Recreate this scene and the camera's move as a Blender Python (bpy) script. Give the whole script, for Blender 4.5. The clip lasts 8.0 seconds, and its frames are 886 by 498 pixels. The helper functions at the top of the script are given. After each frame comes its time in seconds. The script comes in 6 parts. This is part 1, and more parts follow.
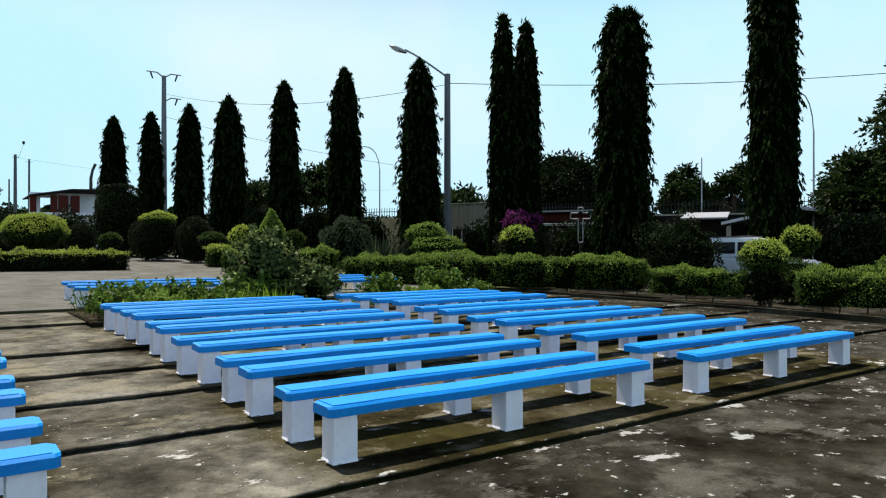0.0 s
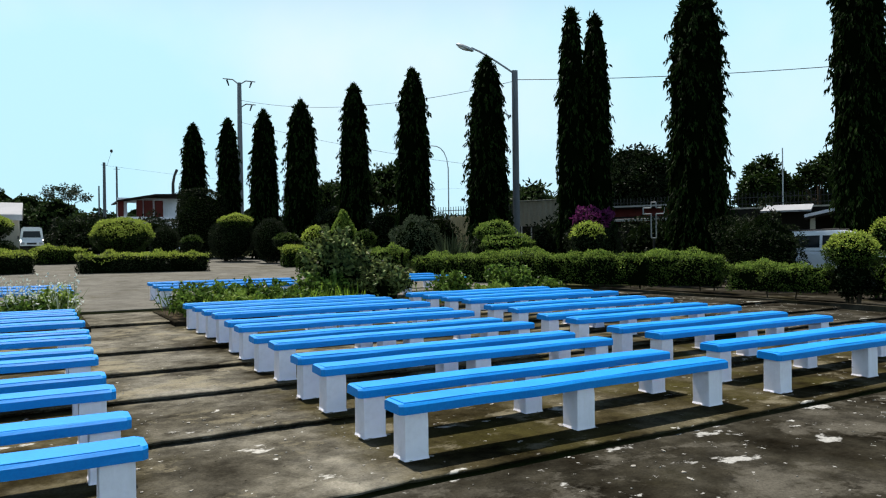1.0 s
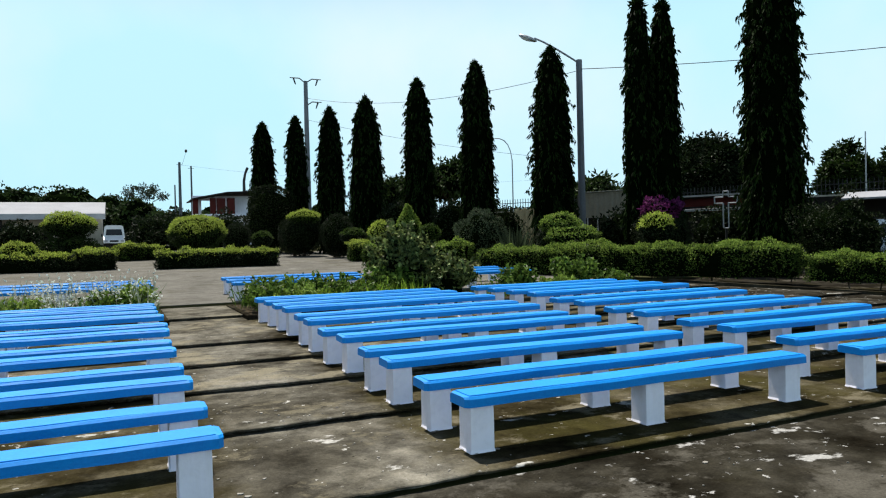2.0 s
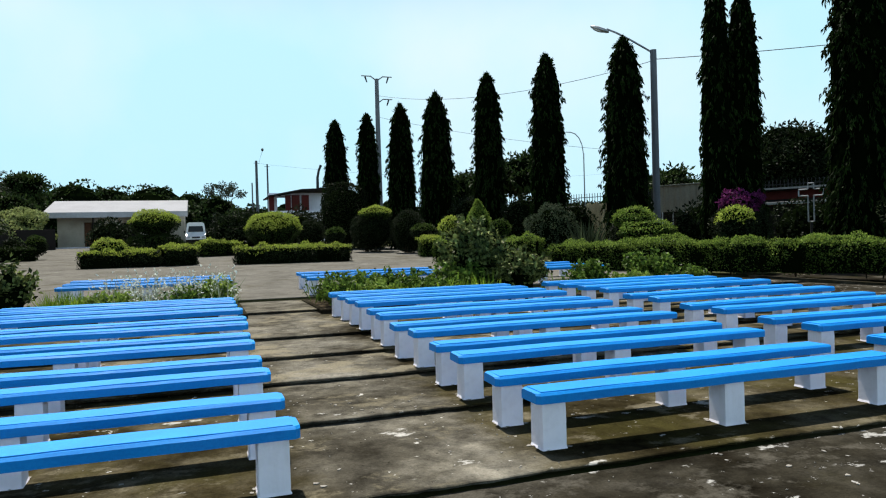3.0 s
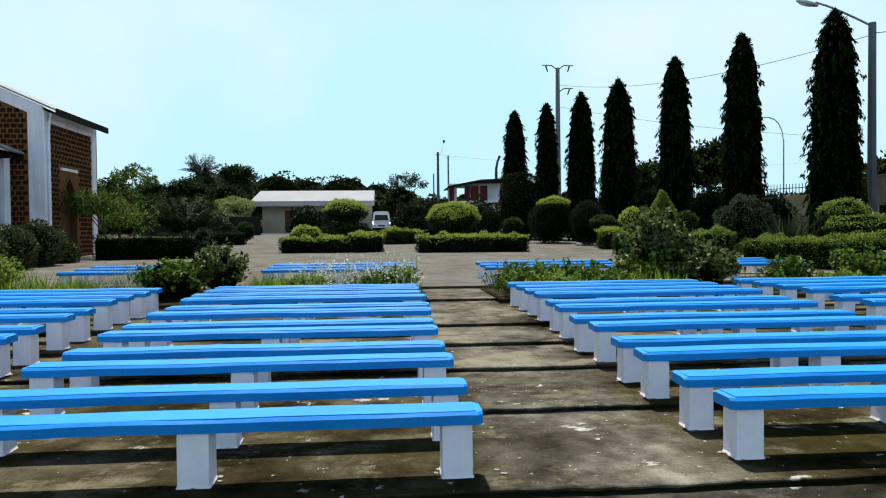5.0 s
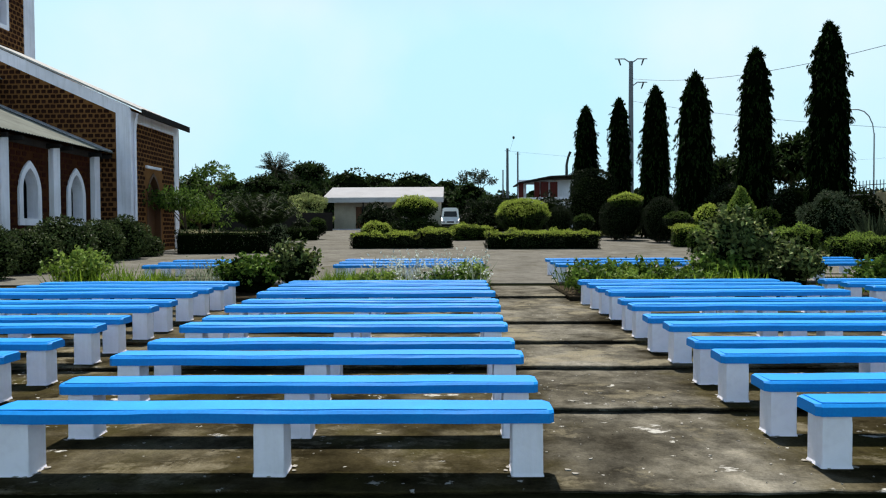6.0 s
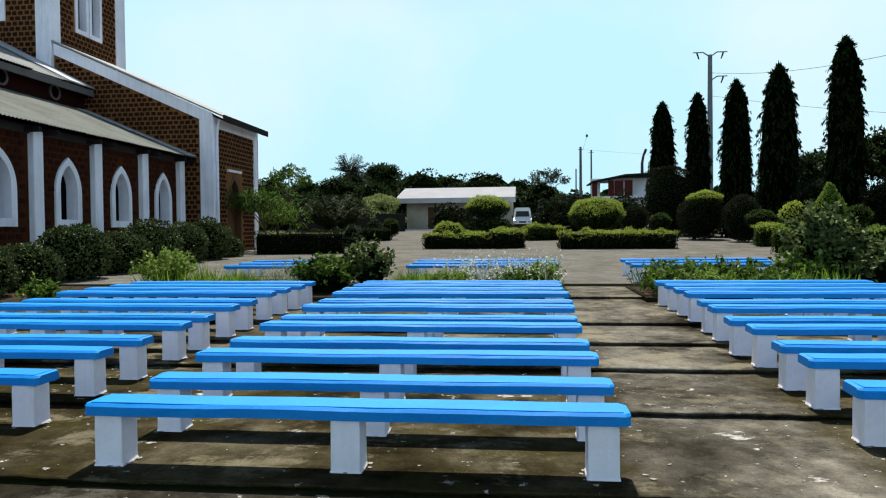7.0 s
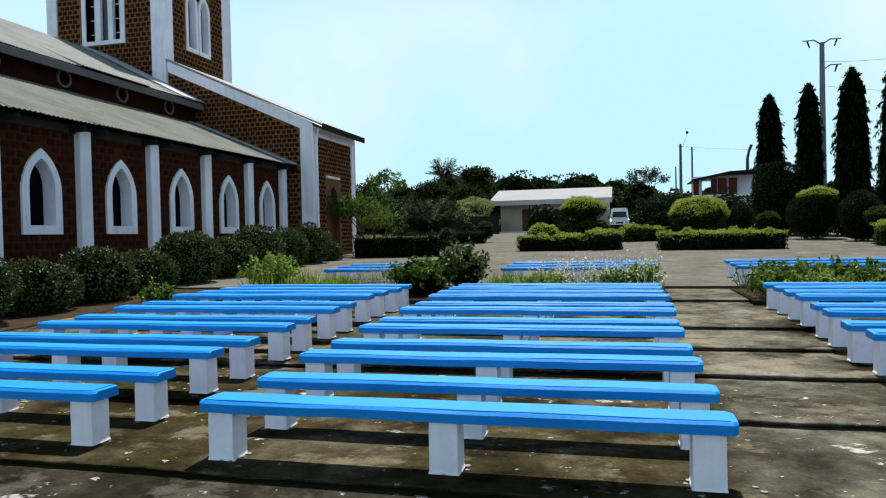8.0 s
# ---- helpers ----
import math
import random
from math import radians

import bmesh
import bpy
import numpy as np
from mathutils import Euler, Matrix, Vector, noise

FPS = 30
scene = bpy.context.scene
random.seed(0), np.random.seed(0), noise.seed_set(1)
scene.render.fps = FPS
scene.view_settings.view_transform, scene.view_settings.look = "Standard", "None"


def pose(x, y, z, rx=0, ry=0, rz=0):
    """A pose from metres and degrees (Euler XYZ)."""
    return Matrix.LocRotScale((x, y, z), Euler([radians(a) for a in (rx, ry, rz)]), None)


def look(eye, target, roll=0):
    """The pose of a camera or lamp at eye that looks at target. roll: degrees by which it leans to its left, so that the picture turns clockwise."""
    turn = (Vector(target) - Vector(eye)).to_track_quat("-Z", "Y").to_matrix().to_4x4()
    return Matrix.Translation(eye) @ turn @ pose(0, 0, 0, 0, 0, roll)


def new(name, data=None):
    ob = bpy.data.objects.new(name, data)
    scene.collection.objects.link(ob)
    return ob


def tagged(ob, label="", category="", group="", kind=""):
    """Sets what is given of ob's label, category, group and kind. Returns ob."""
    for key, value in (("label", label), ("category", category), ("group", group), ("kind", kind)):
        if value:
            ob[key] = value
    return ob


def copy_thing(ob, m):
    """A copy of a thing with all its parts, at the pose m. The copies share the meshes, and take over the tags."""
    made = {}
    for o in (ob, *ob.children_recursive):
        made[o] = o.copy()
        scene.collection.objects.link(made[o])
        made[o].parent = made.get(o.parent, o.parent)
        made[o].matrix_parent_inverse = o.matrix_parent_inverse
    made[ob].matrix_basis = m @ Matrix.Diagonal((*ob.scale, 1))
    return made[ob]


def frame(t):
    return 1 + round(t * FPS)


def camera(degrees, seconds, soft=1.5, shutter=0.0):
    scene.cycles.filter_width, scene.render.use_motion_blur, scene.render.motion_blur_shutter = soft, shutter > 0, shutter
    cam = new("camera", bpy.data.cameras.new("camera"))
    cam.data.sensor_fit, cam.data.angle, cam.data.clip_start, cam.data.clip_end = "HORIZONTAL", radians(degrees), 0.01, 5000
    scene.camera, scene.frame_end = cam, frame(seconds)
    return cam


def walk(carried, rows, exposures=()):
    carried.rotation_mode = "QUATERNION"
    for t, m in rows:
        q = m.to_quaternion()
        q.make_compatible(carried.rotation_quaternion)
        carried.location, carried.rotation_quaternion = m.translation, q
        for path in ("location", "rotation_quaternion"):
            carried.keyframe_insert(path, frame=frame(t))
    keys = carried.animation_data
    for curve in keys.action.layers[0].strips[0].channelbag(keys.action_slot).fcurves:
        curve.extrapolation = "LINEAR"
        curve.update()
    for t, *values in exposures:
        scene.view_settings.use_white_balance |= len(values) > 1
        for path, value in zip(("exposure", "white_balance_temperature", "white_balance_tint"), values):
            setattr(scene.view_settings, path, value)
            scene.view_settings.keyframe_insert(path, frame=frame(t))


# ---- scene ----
cam = camera(64.4, 8.0, 1.15)
PATH = [
    (0, pose(-0.000, 0.000, 1.619, 90.053, -0.027, -35.793)),
    (0.5, pose(0.003, -0.008, 1.621, 89.972, 0.321, -32.726)),
    (1, pose(0.006, -0.015, 1.622, 89.928, 0.729, -30.129)),
    (1.5, pose(0.010, -0.020, 1.622, 89.708, 1.092, -27.540)),
    (3, pose(0.002, -0.023, 1.624, 89.238, 1.554, -19.168)),
    (3.5, pose(-0.013, -0.020, 1.624, 89.244, 1.410, -15.975)),
    (4, pose(-0.029, -0.016, 1.625, 89.124, 1.164, -12.178)),
    (4.5, pose(-0.044, -0.008, 1.625, 88.943, 0.854, -8.212)),
    (6, pose(-0.074, 0.012, 1.623, 88.494, 0.285, 0.709)),
    (6.5, pose(-0.081, 0.014, 1.624, 88.507, 0.355, 3.612)),
    (7, pose(-0.085, 0.011, 1.625, 88.547, 0.555, 6.545)),
    (7.5, pose(-0.090, 0.006, 1.628, 88.650, 0.910, 9.942)),
    (8, pose(-0.093, -0.002, 1.632, 88.868, 1.240, 14.189)),
]
walk(cam, PATH, [(0.0, 0.68), (8.0, 0.68)])

# ---- light: a bright hazy sky and a high sun ahead of the camera ----
SUN_ELEVATION, SUN_AZIMUTH = 62.0, -3.0          # azimuth in degrees from +y towards +x
world = bpy.data.worlds.new("world")
scene.world = world
world.use_nodes = True
wn, wl = world.node_tree.nodes, world.node_tree.links
sky = wn.new("ShaderNodeTexSky")
sky.sky_type, sky.sun_disc = "NISHITA", False
sky.sun_elevation, sky.sun_rotation = radians(SUN_ELEVATION), radians(SUN_AZIMUTH)
sky.altitude, sky.air_density, sky.dust_density, sky.ozone_density = 0, 1.0, 1.0, 2.5
# thin bright haze over the blue, thickest towards the horizon, with soft cloud in it
SKY_STRENGTH, HAZE_STRENGTH = 0.05, 0.675
wn["Background"].inputs["Strength"].default_value = SKY_STRENGTH
wl.new(sky.outputs["Color"], wn["Background"].inputs["Color"])
w_co = wn.new("ShaderNodeTexCoord")
w_xyz = wn.new("ShaderNodeSeparateXYZ")
wl.new(w_co.outputs["Generated"], w_xyz.inputs[0])
w_thick = wn.new("ShaderNodeMapRange")
w_thick.interpolation_type = "SMOOTHSTEP"
for k, value in enumerate((0.27, 0.52, 1.0, 0.05)):
    w_thick.inputs[k + 1].default_value = value
wl.new(w_xyz.outputs["Z"], w_thick.inputs[0])
w_noise = wn.new("ShaderNodeTexNoise")
w_noise.inputs["Scale"].default_value, w_noise.inputs["Detail"].default_value = 2.2, 6
wl.new(w_co.outputs["Generated"], w_noise.inputs["Vector"])
w_cloud = wn.new("ShaderNodeValToRGB")
w_cloud.color_ramp.elements[0].position, w_cloud.color_ramp.elements[0].color = 0.40, (0.53, 0.855, 1.0, 1)
w_cloud.color_ramp.elements[1].position, w_cloud.color_ramp.elements[1].color = 0.66, (0.73, 0.895, 1.0, 1)
wl.new(w_noise.outputs["Fac"], w_cloud.inputs["Fac"])
w_haze = wn.new("ShaderNodeBackground")
wl.new(w_cloud.outputs["Color"], w_haze.inputs["Color"])
w_sun = wn.new("ShaderNodeVectorMath")
w_sun.operation = "DOT_PRODUCT"
w_sun.inputs[1].default_value = (math.sin(radians(SUN_AZIMUTH)), math.cos(radians(SUN_AZIMUTH)), 0)
wl.new(w_co.outputs["Generated"], w_sun.inputs[0])
# haze raised behind the camera: an added unseen fill for shaded fronts
w_rear_fill = wn.new("ShaderNodeMapRange")
w_rear_fill.interpolation_type = "SMOOTHSTEP"
for k, value in enumerate((-0.9, 0.35, HAZE_STRENGTH * 1.30, HAZE_STRENGTH)):
    w_rear_fill.inputs[k + 1].default_value = value
wl.new(w_sun.outputs["Value"], w_rear_fill.inputs[0])
wl.new(w_rear_fill.outputs[0], w_haze.inputs["Strength"])
w_mix = wn.new("ShaderNodeMixShader")
wl.new(w_thick.outputs[0], w_mix.inputs[0])
wl.new(wn["Background"].outputs[0], w_mix.inputs[1])
wl.new(w_haze.outputs[0], w_mix.inputs[2])
wl.new(w_mix.outputs[0], wn["World Output"].inputs["Surface"])
sun_data = bpy.data.lights.new("sun", "SUN")
sun_data.energy, sun_data.angle, sun_data.color = 5.0, radians(1.2), (1.0, 0.95, 0.86)
sun = new("sun", sun_data)
sun.matrix_world = look((0, 0, 40), (-math.sin(radians(SUN_AZIMUTH)) * math.cos(radians(SUN_ELEVATION)),
                                     -math.cos(radians(SUN_AZIMUTH)) * math.cos(radians(SUN_ELEVATION)),
                                     40 - math.sin(radians(SUN_ELEVATION))))


# ---- materials ----
def tree_of(name):
    m = bpy.data.materials.new(name)
    m.use_nodes = True
    t = m.node_tree
    return m, t.nodes, t.links, t.nodes["Principled BSDF"]


def noise_node(n, l, scale, detail=4.0, rough=0.6, coord="Object"):
    c = n.new("ShaderNodeTexCoord")
    t = n.new("ShaderNodeTexNoise")
    t.inputs["Scale"].default_value, t.inputs["Detail"].default_value, t.inputs["Roughness"].default_value = scale, detail, rough
    l.new(c.outputs[coord], t.inputs["Vector"])
    return t.outputs["Fac"]


def ramp_node(n, l, fac, stops):
    r = n.new("ShaderNodeValToRGB")
    while len(r.color_ramp.elements) < len(stops):
        r.color_ramp.elements.new(0.5)
    for e, (p, c) in zip(r.color_ramp.elements, stops):
        e.position, e.color = p, (*c, 1)
    l.new(fac, r.inputs["Fac"])
    return r.outputs["Color"]


def mix_node(n, l, fac, a, b, mode="MIX"):
    m = n.new("ShaderNodeMix")
    m.data_type, m.blend_type = "RGBA", mode
    for value, socket in ((fac, 0), (a, 6), (b, 7)):
        if isinstance(value, (int, float)):
            m.inputs[socket].default_value = value
        elif isinstance(value, tuple):
            m.inputs[socket].default_value = (*value, 1)
        else:
            l.new(value, m.inputs[socket])
    return m.outputs[2]


def bump_node(n, l, p, height, strength, distance):
    b = n.new("ShaderNodeBump")
    b.inputs["Strength"].default_value, b.inputs["Distance"].default_value = strength, distance
    l.new(height, b.inputs["Height"])
    l.new(b.outputs["Normal"], p.inputs["Normal"])


def paint(name, base, worn, grain=30.0, rough=0.45, amount=0.25, bump=0.15, metal=0.0, stains=1.5, pieces=False, coat=0.0, runs=0.0):
    """A coat or plain material: base colour, worn colour in patches, fine grain."""
    m, n, l, p = tree_of(name)
    big = ramp_node(n, l, noise_node(n, l, stains, 6), [(0.42, (0, 0, 0)), (0.72, (1, 1, 1))])
    fine = noise_node(n, l, grain, 3)
    a = mix_node(n, l, big, base, mix_node(n, l, amount, base, worn))
    col = mix_node(n, l, 0.22, a, ramp_node(n, l, fine, [(0.3, (0.35, 0.35, 0.35)), (0.7, (0.75, 0.75, 0.75))]), "OVERLAY")
    if runs:
        c = n.new("ShaderNodeTexCoord")
        mp = n.new("ShaderNodeMapping")
        mp.inputs["Scale"].default_value = (5.0, 5.0, 0.35)
        l.new(c.outputs["Object"], mp.inputs["Vector"])
        t = n.new("ShaderNodeTexNoise")
        t.inputs["Scale"].default_value, t.inputs["Detail"].default_value, t.inputs["Roughness"].default_value = 1.0, 8, 0.7
        l.new(mp.outputs[0], t.inputs["Vector"])
        col = mix_node(n, l, ramp_node(n, l, t.outputs["Fac"], [(0.50, (0, 0, 0)), (0.72, (runs,) * 3)]), col, worn)
    if pieces:
        info = n.new("ShaderNodeObjectInfo")
        col = mix_node(n, l, 0.35, col, ramp_node(n, l, info.outputs["Random"], [(0, (0.25, 0.25, 0.25)), (1, (0.8, 0.8, 0.8))]), "OVERLAY")
    l.new(col, p.inputs["Base Color"])
    p.inputs["Roughness"].default_value, p.inputs["Metallic"].default_value = rough, metal
    p.inputs["Specular IOR Level"].default_value = 0.45 if metal or rough < 0.3 else (0.28 if rough < 0.5 else (0.15 if rough < 0.85 else 0.04))
    p.inputs["Coat Weight"].default_value, p.inputs["Coat Roughness"].default_value = coat, 0.38
    if bump:
        bump_node(n, l, p, fine, bump, 0.01)
    return m


def streaks(n, l, sx, sy, detail, rough, shift):
    """Noise drawn out along one direction of the ground, as brooms and rain leave it."""
    c = n.new("ShaderNodeTexCoord")
    mp = n.new("ShaderNodeMapping")
    mp.inputs["Location"].default_value, mp.inputs["Scale"].default_value = (shift, shift * 0.7, 0), (sx, sy, 1)
    mp.inputs["Rotation"].default_value = (0, 0, 0.12)
    l.new(c.outputs["Object"], mp.inputs["Vector"])
    t = n.new("ShaderNodeTexNoise")
    t.inputs["Scale"].default_value, t.inputs["Detail"].default_value, t.inputs["Roughness"].default_value = 1.0, detail, rough
    l.new(mp.outputs[0], t.inputs["Vector"])
    return t.outputs["Fac"]


def concrete(name, dark, mid, pale, speck, wet, fields=0.56, lime=(0.36, 0.35, 0.33), wear=1.0, moss=0.55, trodden=None):
    """Weathered slab concrete: dark damp stains, paler rain-washed fields, moss, a few lime patches and dirt."""
    m, n, l, p = tree_of(name)
    big = noise_node(n, l, 0.7, 10, 0.66)
    middle = noise_node(n, l, 3.1, 10, 0.72)
    fine = noise_node(n, l, 42, 5, 0.75)
    base = ramp_node(n, l, big, [(0.36, dark), (0.50, mid), (0.66, pale)])
    if trodden:
        # the way between the benches, worn clean by feet, with a ragged border
        c = n.new("ShaderNodeTexCoord")
        xyz = n.new("ShaderNodeSeparateXYZ")
        l.new(c.outputs["Object"], xyz.inputs[0])
        off = n.new("ShaderNodeMath")
        off.operation, off.inputs[1].default_value = "MULTIPLY_ADD", 1.3
        l.new(noise_node(n, l, 1.1, 8, 0.65), off.inputs[0]), l.new(xyz.outputs["X"], off.inputs[2])
        far_off = n.new("ShaderNodeMath")
        far_off.operation, far_off.inputs[1].default_value = "SUBTRACT", 1.5 + 0.65
        l.new(off.outputs[0], far_off.inputs[0])
        away = n.new("ShaderNodeMath")
        away.operation = "ABSOLUTE"
        l.new(far_off.outputs[0], away.inputs[0])
        clean = ramp_node(n, l, away.outputs[0], [(0.62, (1, 1, 1)), (0.98, (0, 0, 0))])
        base = mix_node(n, l, clean, base, ramp_node(n, l, big, [(0.36, trodden[0]), (0.50, trodden[1]), (0.66, trodden[2])]))
    stain = ramp_node(n, l, middle, [(0.34, (0.10, 0.10, 0.10)), (0.50, (0.44, 0.44, 0.43)), (0.68, (0.76, 0.75, 0.72))])
    col = mix_node(n, l, 0.7 * wear, base, stain, "OVERLAY")
    green = ramp_node(n, l, noise_node(n, l, 0.9, 8, 0.65), [(0.62 - 0.18 * moss, (0, 0, 0)), (0.80 - 0.18 * moss, (moss,) * 3)])
    if trodden:
        green = mix_node(n, l, clean, green, (0, 0, 0))
    col = mix_node(n, l, green, col, (0.046, 0.041, 0.014))
    washed = ramp_node(n, l, streaks(n, l, 1.05, 1.25, 12, 0.70, 3.1), [(fields, (0, 0, 0)), (fields + 0.05, (0.55, 0.55, 0.55)), (fields + 0.13, (0.9, 0.9, 0.9))])
    col = mix_node(n, l, washed, col, tuple(v * 1.45 for v in pale))
    patch = ramp_node(n, l, streaks(n, l, 1.5, 2.2, 9, 0.64, 9.4), [(speck, (0, 0, 0)), (speck + 0.03, (0.85, 0.85, 0.85))])
    col = mix_node(n, l, patch, col, lime)
    flecks = ramp_node(n, l, noise_node(n, l, 7.0, 6, 0.62), [(speck + 0.022, (0, 0, 0)), (speck + 0.05, (0.9, 0.9, 0.9))])
    col = mix_node(n, l, flecks, col, lime)
    grit = ramp_node(n, l, noise_node(n, l, 17, 3, 0.6), [(0.27, (1, 1, 1)), (0.33, (0, 0, 0))])
    col = mix_node(n, l, grit, col, (0.015, 0.013, 0.009))
    col = mix_node(n, l, 0.5 * wear, col, ramp_node(n, l, fine, [(0.3, (0.22, 0.22, 0.22)), (0.7, (0.78, 0.78, 0.78))]), "OVERLAY")
    l.new(col, p.inputs["Base Color"])
    l.new(ramp_node(n, l, middle, [(0.35, (wet,) * 3), (0.65, (0.9,) * 3)]), p.inputs["Roughness"])
    p.inputs["Specular IOR Level"].default_value = 0.0
    add = n.new("ShaderNodeMath")
    l.new(fine, add.inputs[0]), l.new(middle, add.inputs[1])
    bump_node(n, l, p, add.outputs[0], 0.5, 0.015)
    return m


def leaf(name, dark, light, through_light=0.25, rough=0.5, spec=0.06):
    """Foliage: every leaf has its own green; some light passes through."""
    m, n, l, p = tree_of(name)
    g = n.new("ShaderNodeNewGeometry")
    col = ramp_node(n, l, g.outputs["Random Per Island"], [(0.0, dark), (0.55, tuple((a + b) / 2 for a, b in zip(dark, light))), (1.0, light)])
    col = mix_node(n, l, 0.5, col, ramp_node(n, l, noise_node(n, l, 1.2, 3), [(0.3, (0.3, 0.3, 0.3)), (0.7, (0.7, 0.7, 0.7))]), "OVERLAY")
    l.new(col, p.inputs["Base Color"])
    p.inputs["Roughness"].default_value = rough
    p.inputs["Specular IOR Level"].default_value = spec
    t = n.new("ShaderNodeBsdfTranslucent")
    l.new(col, t.inputs["Color"])
    mx = n.new("ShaderNodeMixShader")
    mx.inputs[0].default_value = through_light
    l.new(p.outputs[0], mx.inputs[1]), l.new(t.outputs[0], mx.inputs[2])
    l.new(mx.outputs[0], n["Material Output"].inputs["Surface"])
    return m


def glass(name, tint, rough=0.05):
    m, n, l, p = tree_of(name)
    p.inputs["Base Color"].default_value = (*tint, 1)
    p.inputs["Roughness"].default_value = rough
    p.inputs["Specular IOR Level"].default_value = 0.01 if rough > 0.3 else 0.15
    return m


BLUE = paint("blue_paint", (0.0002, 0.205, 0.63), (0.0004, 0.265, 0.71), 45, 0.55, 0.7, 0.12, 0, 2.2, False, 0.18)
WHITE = paint("white_limewash", (0.88, 0.86, 0.96), (0.52, 0.49, 0.48), 30, 0.75, 0.4, 0.25, 0, 3.0, runs=0.25)
TRIM = paint("white_wall_paint", (0.88, 0.86, 0.96), (0.40, 0.40, 0.43), 18, 0.7, 0.35, 0.15, 0, 0.8, runs=0.4)
TERRACE = concrete("terrace_concrete", (0.016, 0.0135, 0.0075), (0.055, 0.047, 0.029), (0.132, 0.118, 0.085), 0.68, 0.5, 0.52, (0.42, 0.41, 0.38), moss=0.6,
                   trodden=((0.040, 0.036, 0.028), (0.112, 0.105, 0.087), (0.215, 0.203, 0.175)))
MOSSY = concrete("mossy_concrete", (0.010, 0.0082, 0.0042), (0.036, 0.030, 0.016), (0.105, 0.093, 0.065), 0.635, 0.5, 0.55, (0.42, 0.41, 0.38), moss=0.8,
                 trodden=((0.026, 0.0235, 0.018), (0.076, 0.070, 0.056), (0.185, 0.173, 0.145)))
FRONT = concrete("front_concrete", (0.009, 0.0076, 0.0052), (0.0255, 0.0232, 0.0175), (0.058, 0.0535, 0.044), 0.622, 0.45, 0.53, (0.34, 0.335, 0.32), moss=0.2)
PLAZA = concrete("plaza_concrete", (0.098, 0.094, 0.083), (0.128, 0.123, 0.110), (0.150, 0.145, 0.130), 0.80, 0.6, 0.60, wear=0.4)
KERB = concrete("kerb_concrete", (0.012, 0.010, 0.007), (0.030, 0.027, 0.020), (0.07, 0.064, 0.05), 0.72, 0.6, 0.62)
VERGE = concrete("verge_ground", (0.008, 0.007, 0.005), (0.020, 0.018, 0.014), (0.050, 0.046, 0.038), 0.70, 0.6, 0.54)
CHIP = paint("lime_chip", (0.25, 0.235, 0.21), (0.16, 0.15, 0.13), 40, 0.9, 0.6, 0.3, 0, 2.0)
SOIL = paint("bed_soil", (0.026, 0.019, 0.011), (0.06, 0.046, 0.028), 25, 0.95, 0.7, 0.6)
EARTH = paint("earth_and_grass", (0.030, 0.038, 0.011), (0.10, 0.085, 0.05), 14, 0.95, 0.8, 0.5, 0, 0.35)
STEM = paint("dark_green_stem", (0.018, 0.022, 0.009), (0.03, 0.03, 0.015), 22, 0.9, 0.6, 0.4)
BARK = paint("bark", (0.06, 0.045, 0.03), (0.11, 0.09, 0.07), 22, 0.9, 0.6, 0.7)
MORTAR = paint("tan_mortar", (0.195, 0.090, 0.034), (0.10, 0.042, 0.018), 30, 0.95, 0.5, 0.4)
LATERITE = paint("dark_laterite_block", (0.022, 0.009, 0.006), (0.044, 0.017, 0.010), 24, 0.9, 0.8, 0.6, 0, 1.2, True)
LATERITE_RED = paint("red_laterite_block", (0.036, 0.010, 0.0065), (0.020, 0.007, 0.005), 24, 0.9, 0.8, 0.6, 0, 1.2, True)
SHEET = paint("weathered_roof_sheet", (0.175, 0.186, 0.165), (0.11, 0.113, 0.10), 9, 0.88, 0.9, 0.1, 0.0, 0.7)
GALVANISED = paint("galvanised_roof_sheet", (0.20, 0.21, 0.205), (0.13, 0.132, 0.13), 9, 0.75, 0.8, 0.1, 0.0, 0.7)
BUILDING_ROOF = paint("whitish_roof_sheet", (0.27, 0.275, 0.295), (0.20, 0.20, 0.21), 9, 0.8, 0.6, 0.1, 0.0, 0.5)
ZINC = paint("pale_zinc_sheet", (0.40, 0.41, 0.44), (0.26, 0.265, 0.28), 10, 0.8, 0.7, 0.1, 0.0, 1.2)
SHEET_LIGHT = paint("pale_roof_sheet", (0.30, 0.30, 0.30), (0.19, 0.185, 0.18), 9, 0.8, 0.7, 0.1, 0.0, 0.5)
BEAM = paint("grey_eave_beam", (0.12, 0.113, 0.112), (0.09, 0.085, 0.08), 12, 0.9, 0.6, 0.15, 0, 1.2)
PLATE = paint("brown_wall_plate", (0.050, 0.042, 0.040), (0.025, 0.020, 0.019), 12, 0.9, 0.6, 0.15, 0, 1.2)
NAVE = paint("dark_red_nave_wall", (0.022, 0.0065, 0.005), (0.012, 0.004, 0.0035), 20, 0.95, 0.7, 0.4, 0, 1.0)
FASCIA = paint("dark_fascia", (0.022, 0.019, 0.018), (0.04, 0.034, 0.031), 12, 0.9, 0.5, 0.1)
RENDERED = paint("beige_render", (0.45, 0.41, 0.34), (0.24, 0.22, 0.18), 14, 0.85, 0.6, 0.2, 0, 0.8)
# near-black: shade below trees and roofs is worked into this wall colour
DARKWALL = paint("near_black_render", (0.020, 0.018, 0.017), (0.011, 0.010, 0.010), 14, 0.85, 0.6, 0.2, 0, 0.8)
REDPAINT = paint("dark_red_paint", (0.085, 0.012, 0.009), (0.05, 0.010, 0.008), 14, 0.6, 0.6, 0.1)
WOOD = paint("brown_door_wood", (0.11, 0.05, 0.025), (0.06, 0.03, 0.02), 18, 0.6, 0.6, 0.3)
